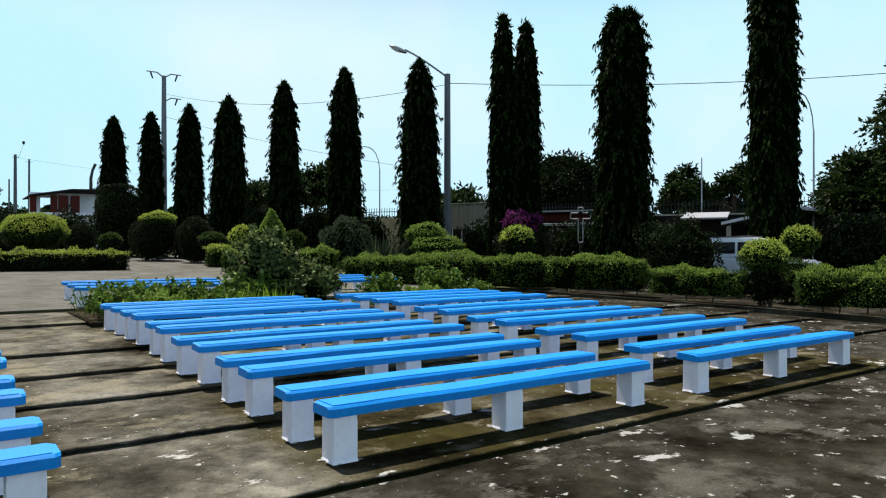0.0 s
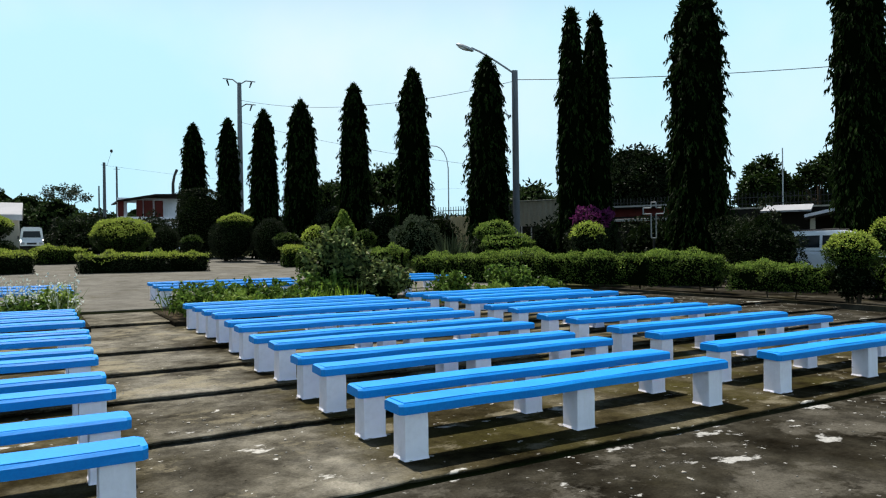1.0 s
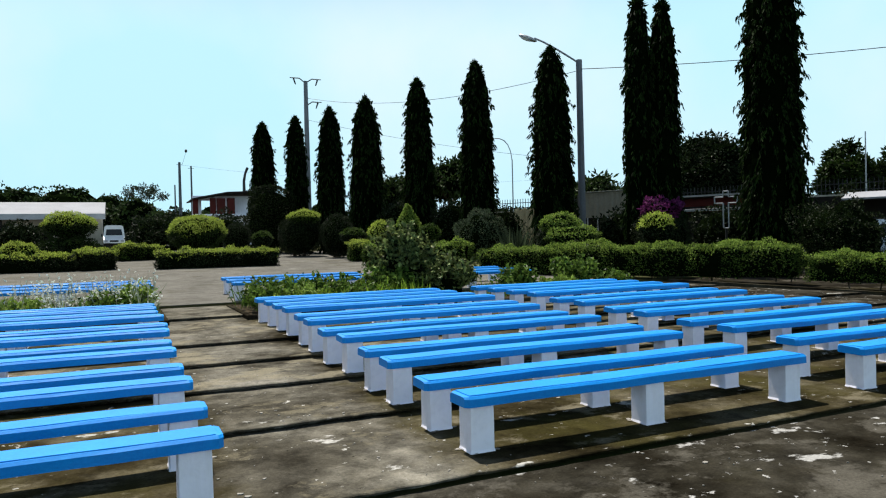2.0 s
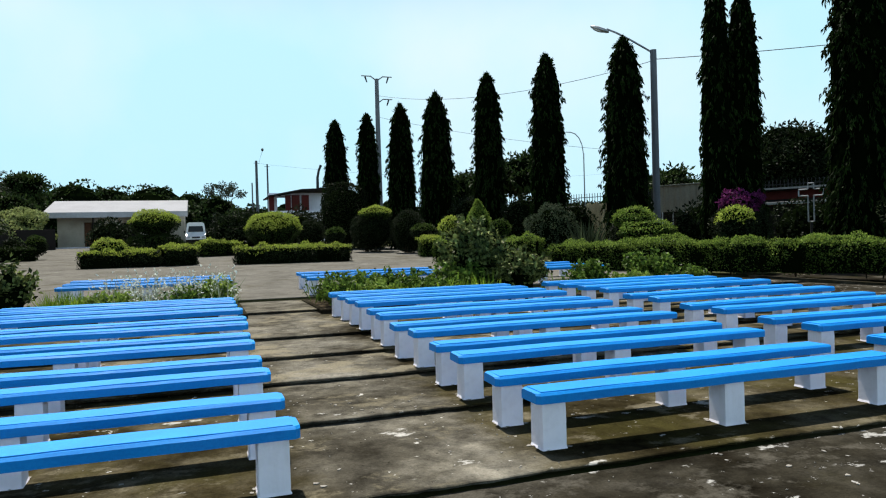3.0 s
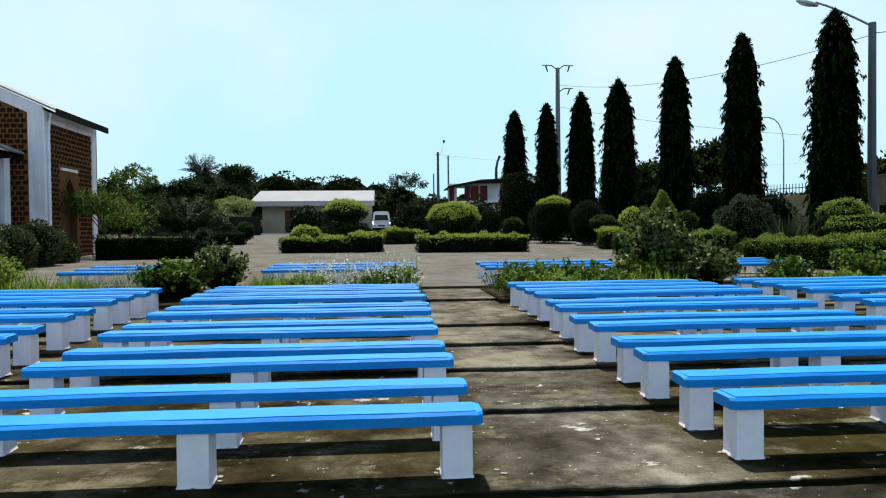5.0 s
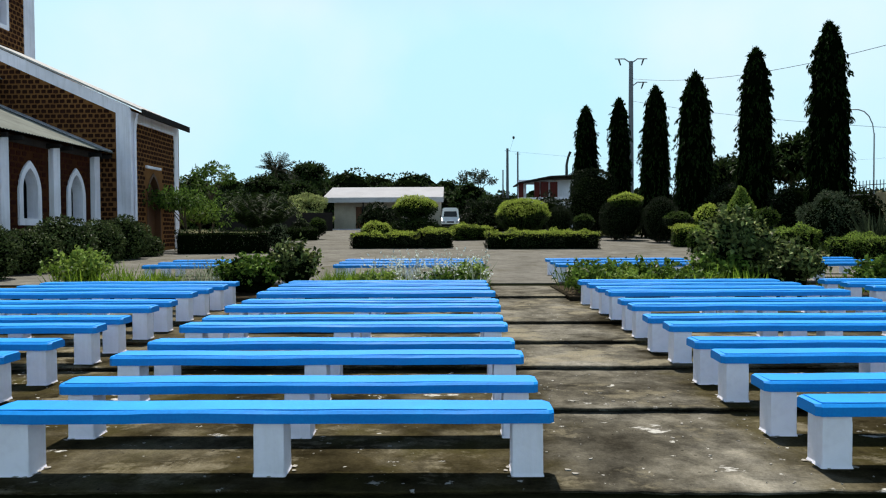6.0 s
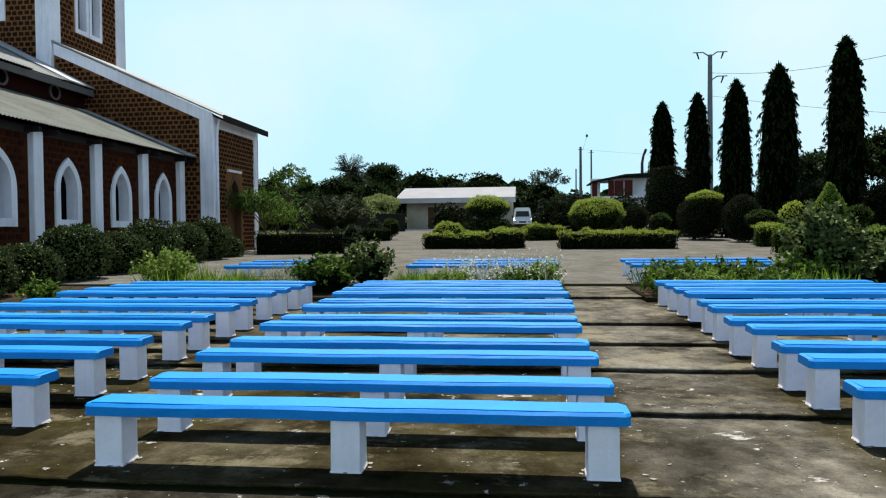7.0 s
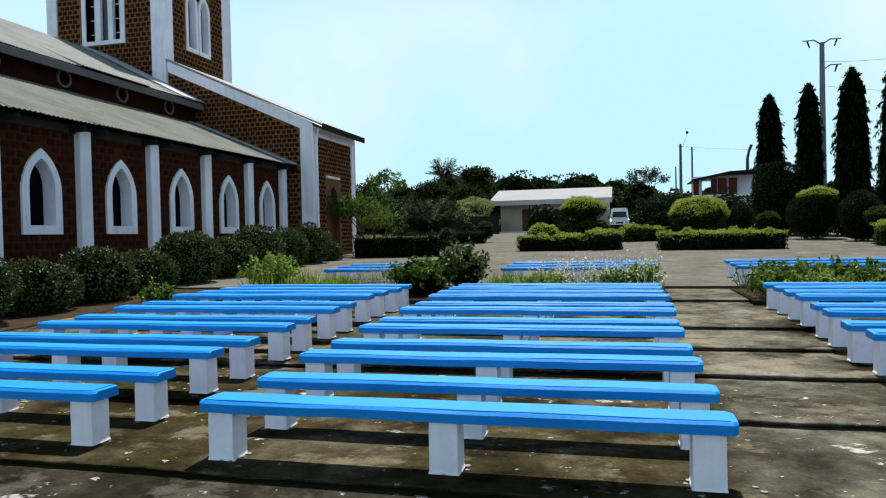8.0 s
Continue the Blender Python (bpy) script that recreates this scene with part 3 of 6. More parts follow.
# ---- plants ----
def hedge(x0, y0, x1, y1, deep, high, seed, material=GREEN, top=None, label="clipped green hedge", z=None, size=0.075, density=430, group="clipped hedges", bare=0.0):
    """A clipped hedge along a line; bare: height of the open stems below the leaves."""
    length = math.hypot(x1 - x0, y1 - y0)
    z = ground_z((y0 + y1) / 2) if z is None else z
    h = thing("hedge", x0, y0, z, math.degrees(math.atan2(y1 - y0, x1 - x0)), label, "hedge", group)
    rng = np.random.default_rng(seed)
    # core coloured as the hedge's inner shade
    bm = bmesh.new()
    n = max(4, int(length / 0.35))
    rings = []
    for k in range(n + 1):
        x = length * k / n
        inset = 0.10 if k in (0, n) else 0.0
        ring = []
        for v, u in ((-0.40, bare + 0.03), (-0.44, 0.5), (-0.40, 0.78), (-0.26, 0.86), (0.26, 0.86), (0.40, 0.78), (0.44, 0.5), (0.40, bare + 0.03)):
            w = 1 + 0.16 * noise.noise(Vector((x * 1.3, u * 2, v * 3 + seed)))
            hh = high * (1 + 0.06 * noise.noise(Vector((x * 0.8, seed, 1))))
            ring.append(bm.verts.new((min(max(x, 0.07), length - 0.07), v * deep * w * (1 - inset), u * hh)))
        rings.append(ring)
    for a, b in zip(rings, rings[1:]):
        for i in range(8):
            bm.faces.new((a[i], a[(i + 1) % 8], b[(i + 1) % 8], b[i]))
    bm.faces.new(rings[0]), bm.faces.new(rings[-1][::-1])
    bmesh.ops.recalc_face_normals(bm, faces=bm.faces)
    part("shade_mass", bm, CORE, h)
    stems = bmesh.new()
    for k in range(max(2, int(length / 0.9))):
        x = rng.uniform(0.1, length - 0.1)
        y = rng.uniform(-0.2, 0.2) * deep
        add_tube(stems, [(x, y, -0.05), (x + rng.uniform(-0.1, 0.1), y, high * 0.5)], [0.022, 0.012], 5)
    part("stem", stems, BARK, h, kind="stuff")

    def skin(count, on_top):
        s = rng.uniform(0, length, count)
        if on_top:
            v = rng.uniform(-0.5, 0.5, count) * deep
            u = np.full(count, high) - 0.16 * (np.abs(v) / (deep / 2)) ** 3 - 0.10 * np.clip(1 - np.minimum(s, length - s) / 0.35, 0, 1) ** 2
            nrm = np.tile([0, 0, 1.0], (count, 1))
        else:
            side = rng.integers(0, 2, count) * 2 - 1
            u = (bare + (0.98 - bare) * rng.uniform(0, 1, count) ** 0.8) * high
            v = side * deep * (0.5 - 0.10 * np.clip((u / high - 0.75) / 0.25, 0, 1) ** 2 - 0.05 * np.clip(1 - u / high / 0.3, 0, 1))
            nrm = np.stack([np.zeros(count), side * 1.0, np.full(count, 0.3)], 1)
            ends = rng.uniform(0, 1, count) < deep / (deep + length)
            s = np.where(ends, np.where(rng.uniform(0, 1, count) < 0.5, 0.0, length), s)
            v = np.where(ends, rng.uniform(-0.5, 0.5, count) * deep, v)
            nrm[ends] = np.stack([np.where(s[ends] > 0, 1.0, -1.0), np.zeros(ends.sum()), np.full(ends.sum(), 0.3)], 1)
        wob = np.array([noise.noise(Vector((a * 2.1, b * 2.6, c * 2.6 + seed))) for a, b, c in zip(s, v, u)])
        low = np.array([noise.noise(Vector((a * 0.75, seed * 1.7, b))) for a, b in zip(s, v)])
        c = np.stack([s, v, u * (1 + 0.17 * low)], 1) + nrm * (0.27 * wob[:, None] - rng.uniform(0.0, 0.08, count)[:, None])
        d = nrm * 0.45 + rng.normal(0, 0.7, (count, 3)) + np.array([0, 0, 0.25])
        up = nrm + np.array([0, 0, 0.35])
        # upper leaves take the brighter material, painting sunlight on top and shade below
        sunlit = np.full(count, True) if on_top else u / high + 0.55 * wob + rng.normal(0, 0.10, count) > 0.94
        return leaves(c, d, rng.uniform(0.7, 1.4, count) * size, rng.uniform(0.5, 0.75, count) * size, rng, up)[0].reshape(-1, 4, 3), sunlit

    ct, cs = int(length * deep * density * 1.3), int((length + deep) * 2 * high * density)
    side, lit_side = skin(cs, False)
    over, _ = skin(ct, True)
    for name, quads, mat in (("foliage", side[~lit_side], material), ("sunlit_top", np.concatenate([side[lit_side], over]), top or TOPGREEN)):
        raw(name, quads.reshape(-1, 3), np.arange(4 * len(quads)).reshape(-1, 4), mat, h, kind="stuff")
    return h


def bush(name, x, y, wide, high, seed, material, low=0.0, shape="ball", size=0.074, density=420, deep=None, label="", category="bush", group="", z=None, loose=0.10, core=CORE, top=None):
    """A rounded, domed or conical mass of leaves between heights low and high over the ground, on a short stem."""
    z = ground_z(y) if z is None else z
    b = thing(name, x, y, z, 0, label, category, group)
    rng = np.random.default_rng(seed)
    deep = deep or wide
    rx, ry, rz = wide / 2, deep / 2, (high - low) / 2
    mid = (high + low) / 2
    if shape == "dome":
        rz, mid = high - low, low
    if shape == "cone":
        rz, mid = high - low, low

    def radius(d):
        if shape == "cone":
            t = np.clip(d[:, 2], 0, 1)
            k = (1 - t) ** 0.75 + 0.04
            flat = unit(np.stack([d[:, 0], d[:, 1], 0 * t], 1) + 1e-6)
            return np.stack([flat[:, 0] * rx * k, flat[:, 1] * ry * k, mid + rz * t], 1)
        return np.stack([d[:, 0] * rx, d[:, 1] * ry, mid + d[:, 2] * rz], 1)

    floor = -0.18 if shape == "dome" else (0.0 if shape == "cone" else -1.0)
    area = 4 * math.pi * ((rx * ry) ** 1.6 / 3 + (rx * rz) ** 1.6 / 3 + (ry * rz) ** 1.6 / 3) ** (1 / 1.6)
    n = int(area * density * (0.65 if shape != "ball" else 1.0))
    d = ball_dirs(n, rng, floor)
    p = radius(d)
    wob = np.array([noise.noise(Vector(q * 1.9) + Vector((seed * 3.7, 0, 0))) for q in d])
    out = unit(d * np.array([1 / rx, 1 / ry, 1 / rz]))
    p = p + out * (loose * wob * max(rx, 0.5) * 1.6)[:, None] - out * rng.uniform(0, 0.09, n)[:, None]
    v, f = leaves(p, out * 0.5 + rng.normal(0, 0.7, (n, 3)) + np.array([0, 0, 0.2]), rng.uniform(0.7, 1.4, n) * size, rng.uniform(0.5, 0.8, n) * size, rng, out + np.array([0, 0, 0.2]))
    # leaves near the crown get the lit colour, those beneath the shaded one
    if top:
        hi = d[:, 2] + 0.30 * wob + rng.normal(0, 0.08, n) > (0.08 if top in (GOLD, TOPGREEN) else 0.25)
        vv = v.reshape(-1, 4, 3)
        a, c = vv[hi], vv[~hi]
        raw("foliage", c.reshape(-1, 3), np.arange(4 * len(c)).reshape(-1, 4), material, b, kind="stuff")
        raw("sunlit_top", a.reshape(-1, 3), np.arange(4 * len(a)).reshape(-1, 4), top, b, kind="stuff")
    else:
        raw("foliage", v, f, material, b, kind="stuff")
    # dark core that paints the shade behind the outer leaves
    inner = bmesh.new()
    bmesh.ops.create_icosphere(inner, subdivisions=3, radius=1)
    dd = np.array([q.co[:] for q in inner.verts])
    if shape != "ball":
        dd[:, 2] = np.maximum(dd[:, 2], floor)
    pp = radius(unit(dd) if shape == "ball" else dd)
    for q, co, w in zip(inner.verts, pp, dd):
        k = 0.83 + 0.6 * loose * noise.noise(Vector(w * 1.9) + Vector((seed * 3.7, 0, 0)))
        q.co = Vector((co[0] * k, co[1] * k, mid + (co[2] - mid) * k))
    part("shade_mass", inner, core, b)
    stem = bmesh.new()
    for k in range(3 if low > 0.15 else 5):
        a = rng.uniform(0, 6.28)
        s = 0.04 if low > 0.15 else 0.25 * wide
        add_tube(stem, [(math.cos(a) * s * 0.6, math.sin(a) * s * 0.6, -0.08), (math.cos(a) * s, math.sin(a) * s, low + (high - low) * 0.5)], [0.035, 0.02], 6)
    part("stem", stem, BARK, b, kind="stuff")
    return b


def weeping_tree(x, y, top_z, wide, seed, blunt=False):
    """A tall narrow weeping tree: a straight trunk clothed to the ground in hanging leaves."""
    z = ground_z(y)
    high = top_z - z
    t = thing("weeping_tree", x, y, z, 0, "tall narrow dark green weeping tree clothed to the ground", "tree", "row of weeping trees")
    rng = np.random.default_rng(seed)
    part("trunk", tube([(0, 0, -0.1), (0.02, 0.01, high * 0.5), (0, 0, high * 0.97)], [0.16, 0.11, 0.02], 10), BARK, t)
    r0 = wide / 2

    def profile(u):
        return r0 * np.interp(u, [0, 0.08, 0.3, 0.6, 0.82, 0.92, 0.97, 1.0], [0.80, 1.0, 1.0, 0.93, 0.86, 0.80, 0.66, 0.36] if blunt else [0.80, 1.0, 1.0, 0.90, 0.76, 0.58, 0.36, 0.06])

    # near-black column, coloured as the shade within the crown
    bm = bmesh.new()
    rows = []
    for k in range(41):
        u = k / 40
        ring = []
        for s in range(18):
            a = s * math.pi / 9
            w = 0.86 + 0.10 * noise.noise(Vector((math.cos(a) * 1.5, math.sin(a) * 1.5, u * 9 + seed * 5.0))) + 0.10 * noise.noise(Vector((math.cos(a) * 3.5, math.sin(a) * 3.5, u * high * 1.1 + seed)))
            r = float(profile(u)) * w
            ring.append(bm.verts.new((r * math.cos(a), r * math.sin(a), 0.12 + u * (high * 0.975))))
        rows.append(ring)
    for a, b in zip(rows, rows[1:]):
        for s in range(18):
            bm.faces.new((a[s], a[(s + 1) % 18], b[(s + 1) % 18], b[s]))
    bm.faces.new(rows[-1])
    part("shade_crown", bm, CYPRESS_CORE, t)
    tufts = int(640 * wide * high / 16)
    u = rng.uniform(0.01, 1, tufts) ** 0.9
    a = rng.uniform(0, 2 * math.pi, tufts)
    r = profile(u) * (rng.uniform(0.86, 1.0, tufts) + 0.20 * (rng.uniform(0, 1, tufts) < 0.14))
    tip = np.stack([r * np.cos(a), r * np.sin(a), u * high], 1)
    per = 13
    c = np.repeat(tip, per, 0)
    out = np.repeat(np.stack([np.cos(a), np.sin(a), np.zeros(tufts)], 1), per, 0)
    along = rng.uniform(0, 1, tufts * per)
    hang = np.minimum(0.55, 0.16 + 0.5 * (1 - np.repeat(u, per)))
    c = c - out * (0.22 * (1 - along))[:, None] - np.array([0, 0, 1.0]) * (along * hang)[:, None] + rng.normal(0, 0.028, c.shape)
    d = np.array([0, 0, -1.0]) + out * 0.28 + rng.normal(0, 0.25, c.shape)
    up = np.repeat(u, per) > 0.965
    d[up] = out[up] * 0.5 + np.array([0, 0, 0.5]) + rng.normal(0, 0.4, (up.sum(), 3))
    v, f = leaves(c, d, rng.uniform(0.14, 0.28, len(c)), rng.uniform(0.05, 0.09, len(c)), rng)
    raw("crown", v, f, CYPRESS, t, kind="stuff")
    # leading shoots that stand above the crown
    for k in range(2 if blunt else 1):
        m, s = 90, rng.uniform(0.25, 0.4) * (1 if k else -1) * r0 if blunt else 0.0
        up = rng.uniform(0, 1, m)
        c = np.stack([s + rng.normal(0, 0.10, m) * (1.3 - up), rng.normal(0, 0.10, m) * (1.3 - up), high * 0.955 + up * (0.6 if blunt else 0.4)], 1)
        v, f = leaves(c, rng.normal(0, 0.7, (m, 3)) + np.array([0, 0, -0.1]), rng.uniform(0.14, 0.26, m), rng.uniform(0.05, 0.08, m), rng)
        raw("leading_shoot", v, f, CYPRESS, t, kind="stuff")
    return t


def broad_tree(name, x, y, z, high, wide, seed, material, clumps=26, per=240, size=0.35, trunk=0.2, low=0.35, label="", flat=0.7, spread=0.26):
    """A tree with a tapered trunk, forked limbs and a crown of leaf clumps with gaps."""
    t = thing(name, x, y, z, 0, label, "tree")
    rng = np.random.default_rng(seed)
    wood = tube([(0, 0, -0.1), (0.1, 0.05, high * 0.3), (0.0, 0.1, high * 0.62)], [trunk, trunk * 0.75, trunk * 0.35], 9)
    d = ball_dirs(clumps, rng, -0.35)
    cen = d * np.array([wide / 2, wide / 2, high * (1 - low) / 2 * flat]) * rng.uniform(0.45, 0.85, clumps)[:, None] + np.array([0, 0, high * (1 + low) / 2])
    for q in cen[:10]:
        add_tube(wood, [(0, 0.05, high * rng.uniform(0.3, 0.5)), tuple(q * np.array([0.5, 0.5, 0.9])), tuple(q)], [trunk * 0.4, trunk * 0.25, trunk * 0.08], 6)
    part("trunk", wood, BARK, t)
    rad = wide * spread * rng.uniform(0.6, 1.1, clumps)
    n = clumps * per
    k = np.repeat(np.arange(clumps), per)
    o = ball_dirs(n, rng)
    p = cen[k] + o * (rad[k] * rng.uniform(0.55, 1.05, n))[:, None] * np.array([1, 1, 0.72])
    v, f = leaves(p, o + rng.normal(0, 0.6, (n, 3)) - np.array([0, 0, 0.2]), rng.uniform(0.6, 1.3, n) * size, rng.uniform(0.35, 0.6, n) * size, rng)
    raw("crown", v, f, material, t, kind="stuff")
    # dark balls painted as shade inside the leaf clumps
    if per >= 150:
        inner = bmesh.new()
        for q, r in zip(cen, rad):
            got = bmesh.ops.create_icosphere(inner, subdivisions=2, radius=1)
            for w in got["verts"]:
                w.co = Vector((q[0], q[1], q[2])) + Vector((w.co.x, w.co.y, w.co.z * 0.7)) * float(r) * (0.66 + 0.2 * noise.noise(w.co * 2.0 + Vector(q)))
        part("shade_crown", inner, CORE, t)
    return t


def shrub_open(name, x, y, wide, high, seed, twigs, per, material, label, z, size, dense=0.0):
    """A loose bush of bare stems from one foot, each with leaves along its upper part."""
    b = thing(name, x, y, z, 0, label, "bush")
    rng = np.random.default_rng(seed)
    wood = bmesh.new()
    cs, ds = [], []
    for k in range(twigs):
        a, s = rng.uniform(0, 2 * math.pi), rng.uniform(0.1, 1.0) ** 0.6
        tip = np.array([math.cos(a) * s * wide / 2, math.sin(a) * s * wide / 2 * 0.8, high * rng.uniform(0.55, 1.0) * (1 - 0.35 * s * s)])
        mid = tip * np.array([0.45, 0.45, 0.6]) + rng.normal(0, 0.05, 3)
        add_tube(wood, [(0.05 * math.cos(a), 0.05 * math.sin(a), -0.03), tuple(mid), tuple(tip)], [0.016, 0.011, 0.004], 5)
        u = (0.25 + 0.77 * rng.uniform(0, 1, per) ** 0.6)[:, None]
        p = np.where(u < 0.5, mid * u * 2, mid + (tip - mid) * (u - 0.5) * 2)
        cs.append(p + rng.normal(0, 0.05, p.shape))
        ds.append(rng.normal(0, 1, p.shape) + np.array([0, 0, 0.3]))
    part("stem", wood, STEM, b, kind="stuff")
    # near-black lump for the shade within the bush
    if dense:
        part("shade_mass", lump(wide * 0.36 * dense, wide * 0.30 * dense, high * 0.40 * dense, seed, 0.5, 3, 1.8, (0, 0, high * 0.40)), CORE, b)
    c, d = np.concatenate(cs), np.concatenate(ds)
    v, f = leaves(c, d, rng.uniform(0.6, 1.2, len(c)) * size, rng.uniform(0.5, 0.8, len(c)) * size, rng, np.tile([0, -0.55, 0.8], (len(c), 1)))
    raw("foliage", v, f, material, b, kind="stuff")
    return b


def build_plants():
    # row of weeping trees along the road boundary
    for i, (x, y, top, w) in enumerate([(9.6, 50.9, 10.6, 2.1), (11.45, 48.6, 10.7, 1.9), (12.75, 44.6, 10.7, 2.1), (13.92, 40.8, 10.7, 2.35), (15.05, 35.35, 10.7, 1.95),
                                        (16.4, 31.1, 10.7, 2.0), (18.53, 27.6, 10.7, 2.25), (17.7, 20.6, 10.75, 1.35), (18.6, 20.3, 10.6, 1.4), (21.9, 18.3, 11.15, 2.45), (25.9, 14.4, 13.5, 2.1)]):
        weeping_tree(x, y, top - 0.12, w * 0.94, 11 + i, i in (9, 10))
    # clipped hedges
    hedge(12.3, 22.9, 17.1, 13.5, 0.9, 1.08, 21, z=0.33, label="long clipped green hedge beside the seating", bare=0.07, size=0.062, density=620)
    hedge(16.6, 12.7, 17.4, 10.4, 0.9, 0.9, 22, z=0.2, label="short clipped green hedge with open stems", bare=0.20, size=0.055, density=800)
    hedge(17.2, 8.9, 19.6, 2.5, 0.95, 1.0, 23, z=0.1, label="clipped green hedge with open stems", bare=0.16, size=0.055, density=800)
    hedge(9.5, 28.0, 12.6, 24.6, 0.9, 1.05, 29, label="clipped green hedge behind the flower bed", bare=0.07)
    # court hedges: shade is put into the near-black sides, sun into the tops
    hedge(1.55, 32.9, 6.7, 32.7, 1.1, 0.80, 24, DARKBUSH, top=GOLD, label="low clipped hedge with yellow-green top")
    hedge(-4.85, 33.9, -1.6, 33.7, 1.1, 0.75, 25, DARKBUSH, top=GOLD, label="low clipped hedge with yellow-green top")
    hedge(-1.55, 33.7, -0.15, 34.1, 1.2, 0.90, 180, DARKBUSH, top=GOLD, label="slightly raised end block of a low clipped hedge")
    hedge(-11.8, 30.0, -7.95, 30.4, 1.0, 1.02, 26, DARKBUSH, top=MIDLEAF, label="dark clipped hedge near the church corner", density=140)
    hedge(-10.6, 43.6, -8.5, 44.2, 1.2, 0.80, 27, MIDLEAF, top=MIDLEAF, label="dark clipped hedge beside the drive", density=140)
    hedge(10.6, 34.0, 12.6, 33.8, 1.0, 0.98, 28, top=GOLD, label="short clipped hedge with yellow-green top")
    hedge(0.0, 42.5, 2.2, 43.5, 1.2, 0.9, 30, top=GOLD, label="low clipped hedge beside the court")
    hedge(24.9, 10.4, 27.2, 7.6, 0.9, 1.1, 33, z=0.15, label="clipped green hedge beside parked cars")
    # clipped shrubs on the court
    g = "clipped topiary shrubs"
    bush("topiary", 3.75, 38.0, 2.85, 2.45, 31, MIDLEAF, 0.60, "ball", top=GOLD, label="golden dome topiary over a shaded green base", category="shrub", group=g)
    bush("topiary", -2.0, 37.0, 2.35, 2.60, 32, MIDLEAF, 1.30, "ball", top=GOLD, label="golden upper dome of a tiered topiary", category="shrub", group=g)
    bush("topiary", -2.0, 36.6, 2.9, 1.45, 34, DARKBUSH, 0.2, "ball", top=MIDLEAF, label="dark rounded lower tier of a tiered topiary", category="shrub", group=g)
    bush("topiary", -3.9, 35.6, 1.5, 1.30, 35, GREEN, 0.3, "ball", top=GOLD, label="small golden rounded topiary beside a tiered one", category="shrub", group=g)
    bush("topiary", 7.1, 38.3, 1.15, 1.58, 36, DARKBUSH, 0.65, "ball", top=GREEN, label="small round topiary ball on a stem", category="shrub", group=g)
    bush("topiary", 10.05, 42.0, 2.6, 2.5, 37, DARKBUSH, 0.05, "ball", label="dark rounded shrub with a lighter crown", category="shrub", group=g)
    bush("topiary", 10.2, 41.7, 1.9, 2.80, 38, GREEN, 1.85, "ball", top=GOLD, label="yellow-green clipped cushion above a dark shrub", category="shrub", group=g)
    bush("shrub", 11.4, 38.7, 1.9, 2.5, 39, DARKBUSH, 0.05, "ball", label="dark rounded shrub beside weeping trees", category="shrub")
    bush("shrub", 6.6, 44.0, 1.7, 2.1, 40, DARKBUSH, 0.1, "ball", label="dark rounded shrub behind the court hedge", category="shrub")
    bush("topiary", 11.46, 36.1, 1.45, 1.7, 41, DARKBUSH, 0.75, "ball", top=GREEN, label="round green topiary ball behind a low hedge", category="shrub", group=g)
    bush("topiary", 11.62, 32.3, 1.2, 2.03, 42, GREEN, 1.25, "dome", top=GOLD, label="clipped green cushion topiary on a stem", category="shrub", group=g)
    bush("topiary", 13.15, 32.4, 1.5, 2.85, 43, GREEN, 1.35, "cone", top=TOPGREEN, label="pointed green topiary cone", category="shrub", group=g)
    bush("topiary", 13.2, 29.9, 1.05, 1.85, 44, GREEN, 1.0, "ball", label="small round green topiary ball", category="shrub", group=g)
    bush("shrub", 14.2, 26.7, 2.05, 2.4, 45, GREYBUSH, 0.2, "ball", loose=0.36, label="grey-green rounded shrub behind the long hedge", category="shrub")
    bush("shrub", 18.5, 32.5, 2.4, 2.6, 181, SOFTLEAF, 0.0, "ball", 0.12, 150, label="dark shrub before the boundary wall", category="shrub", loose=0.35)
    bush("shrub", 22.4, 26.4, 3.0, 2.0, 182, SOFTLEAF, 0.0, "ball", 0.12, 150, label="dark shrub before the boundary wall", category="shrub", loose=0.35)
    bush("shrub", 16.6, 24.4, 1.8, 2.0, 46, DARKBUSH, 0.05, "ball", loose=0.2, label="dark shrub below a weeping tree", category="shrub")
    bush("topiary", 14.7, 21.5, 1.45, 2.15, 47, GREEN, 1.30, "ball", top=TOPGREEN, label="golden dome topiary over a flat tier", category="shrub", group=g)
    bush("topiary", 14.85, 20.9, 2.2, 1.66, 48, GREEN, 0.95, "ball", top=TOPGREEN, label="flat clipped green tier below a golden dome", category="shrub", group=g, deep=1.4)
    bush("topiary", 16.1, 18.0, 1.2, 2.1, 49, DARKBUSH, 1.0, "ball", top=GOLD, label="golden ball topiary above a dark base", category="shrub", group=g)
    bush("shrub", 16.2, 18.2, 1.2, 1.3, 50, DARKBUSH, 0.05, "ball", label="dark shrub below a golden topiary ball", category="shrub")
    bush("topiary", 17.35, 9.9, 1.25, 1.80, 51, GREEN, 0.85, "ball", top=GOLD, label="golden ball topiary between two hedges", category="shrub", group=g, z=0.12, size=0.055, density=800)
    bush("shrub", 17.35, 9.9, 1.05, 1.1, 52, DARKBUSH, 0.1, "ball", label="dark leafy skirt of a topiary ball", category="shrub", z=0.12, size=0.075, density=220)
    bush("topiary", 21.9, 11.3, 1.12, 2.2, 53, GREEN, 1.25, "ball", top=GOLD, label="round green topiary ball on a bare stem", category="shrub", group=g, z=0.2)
    bush("shrub", 17.7, 19.5, 2.0, 2.2, 54, DARKBUSH, 0.1, "ball", loose=0.2, label="dark climbing shrub in flower", category="shrub")
    bush("bougainvillea", 17.4, 19.2, 1.3, 2.55, 55, MAGENTA, 1.9, "ball", loose=0.3, label="magenta bougainvillea in full bloom", category="shrub", size=0.11)
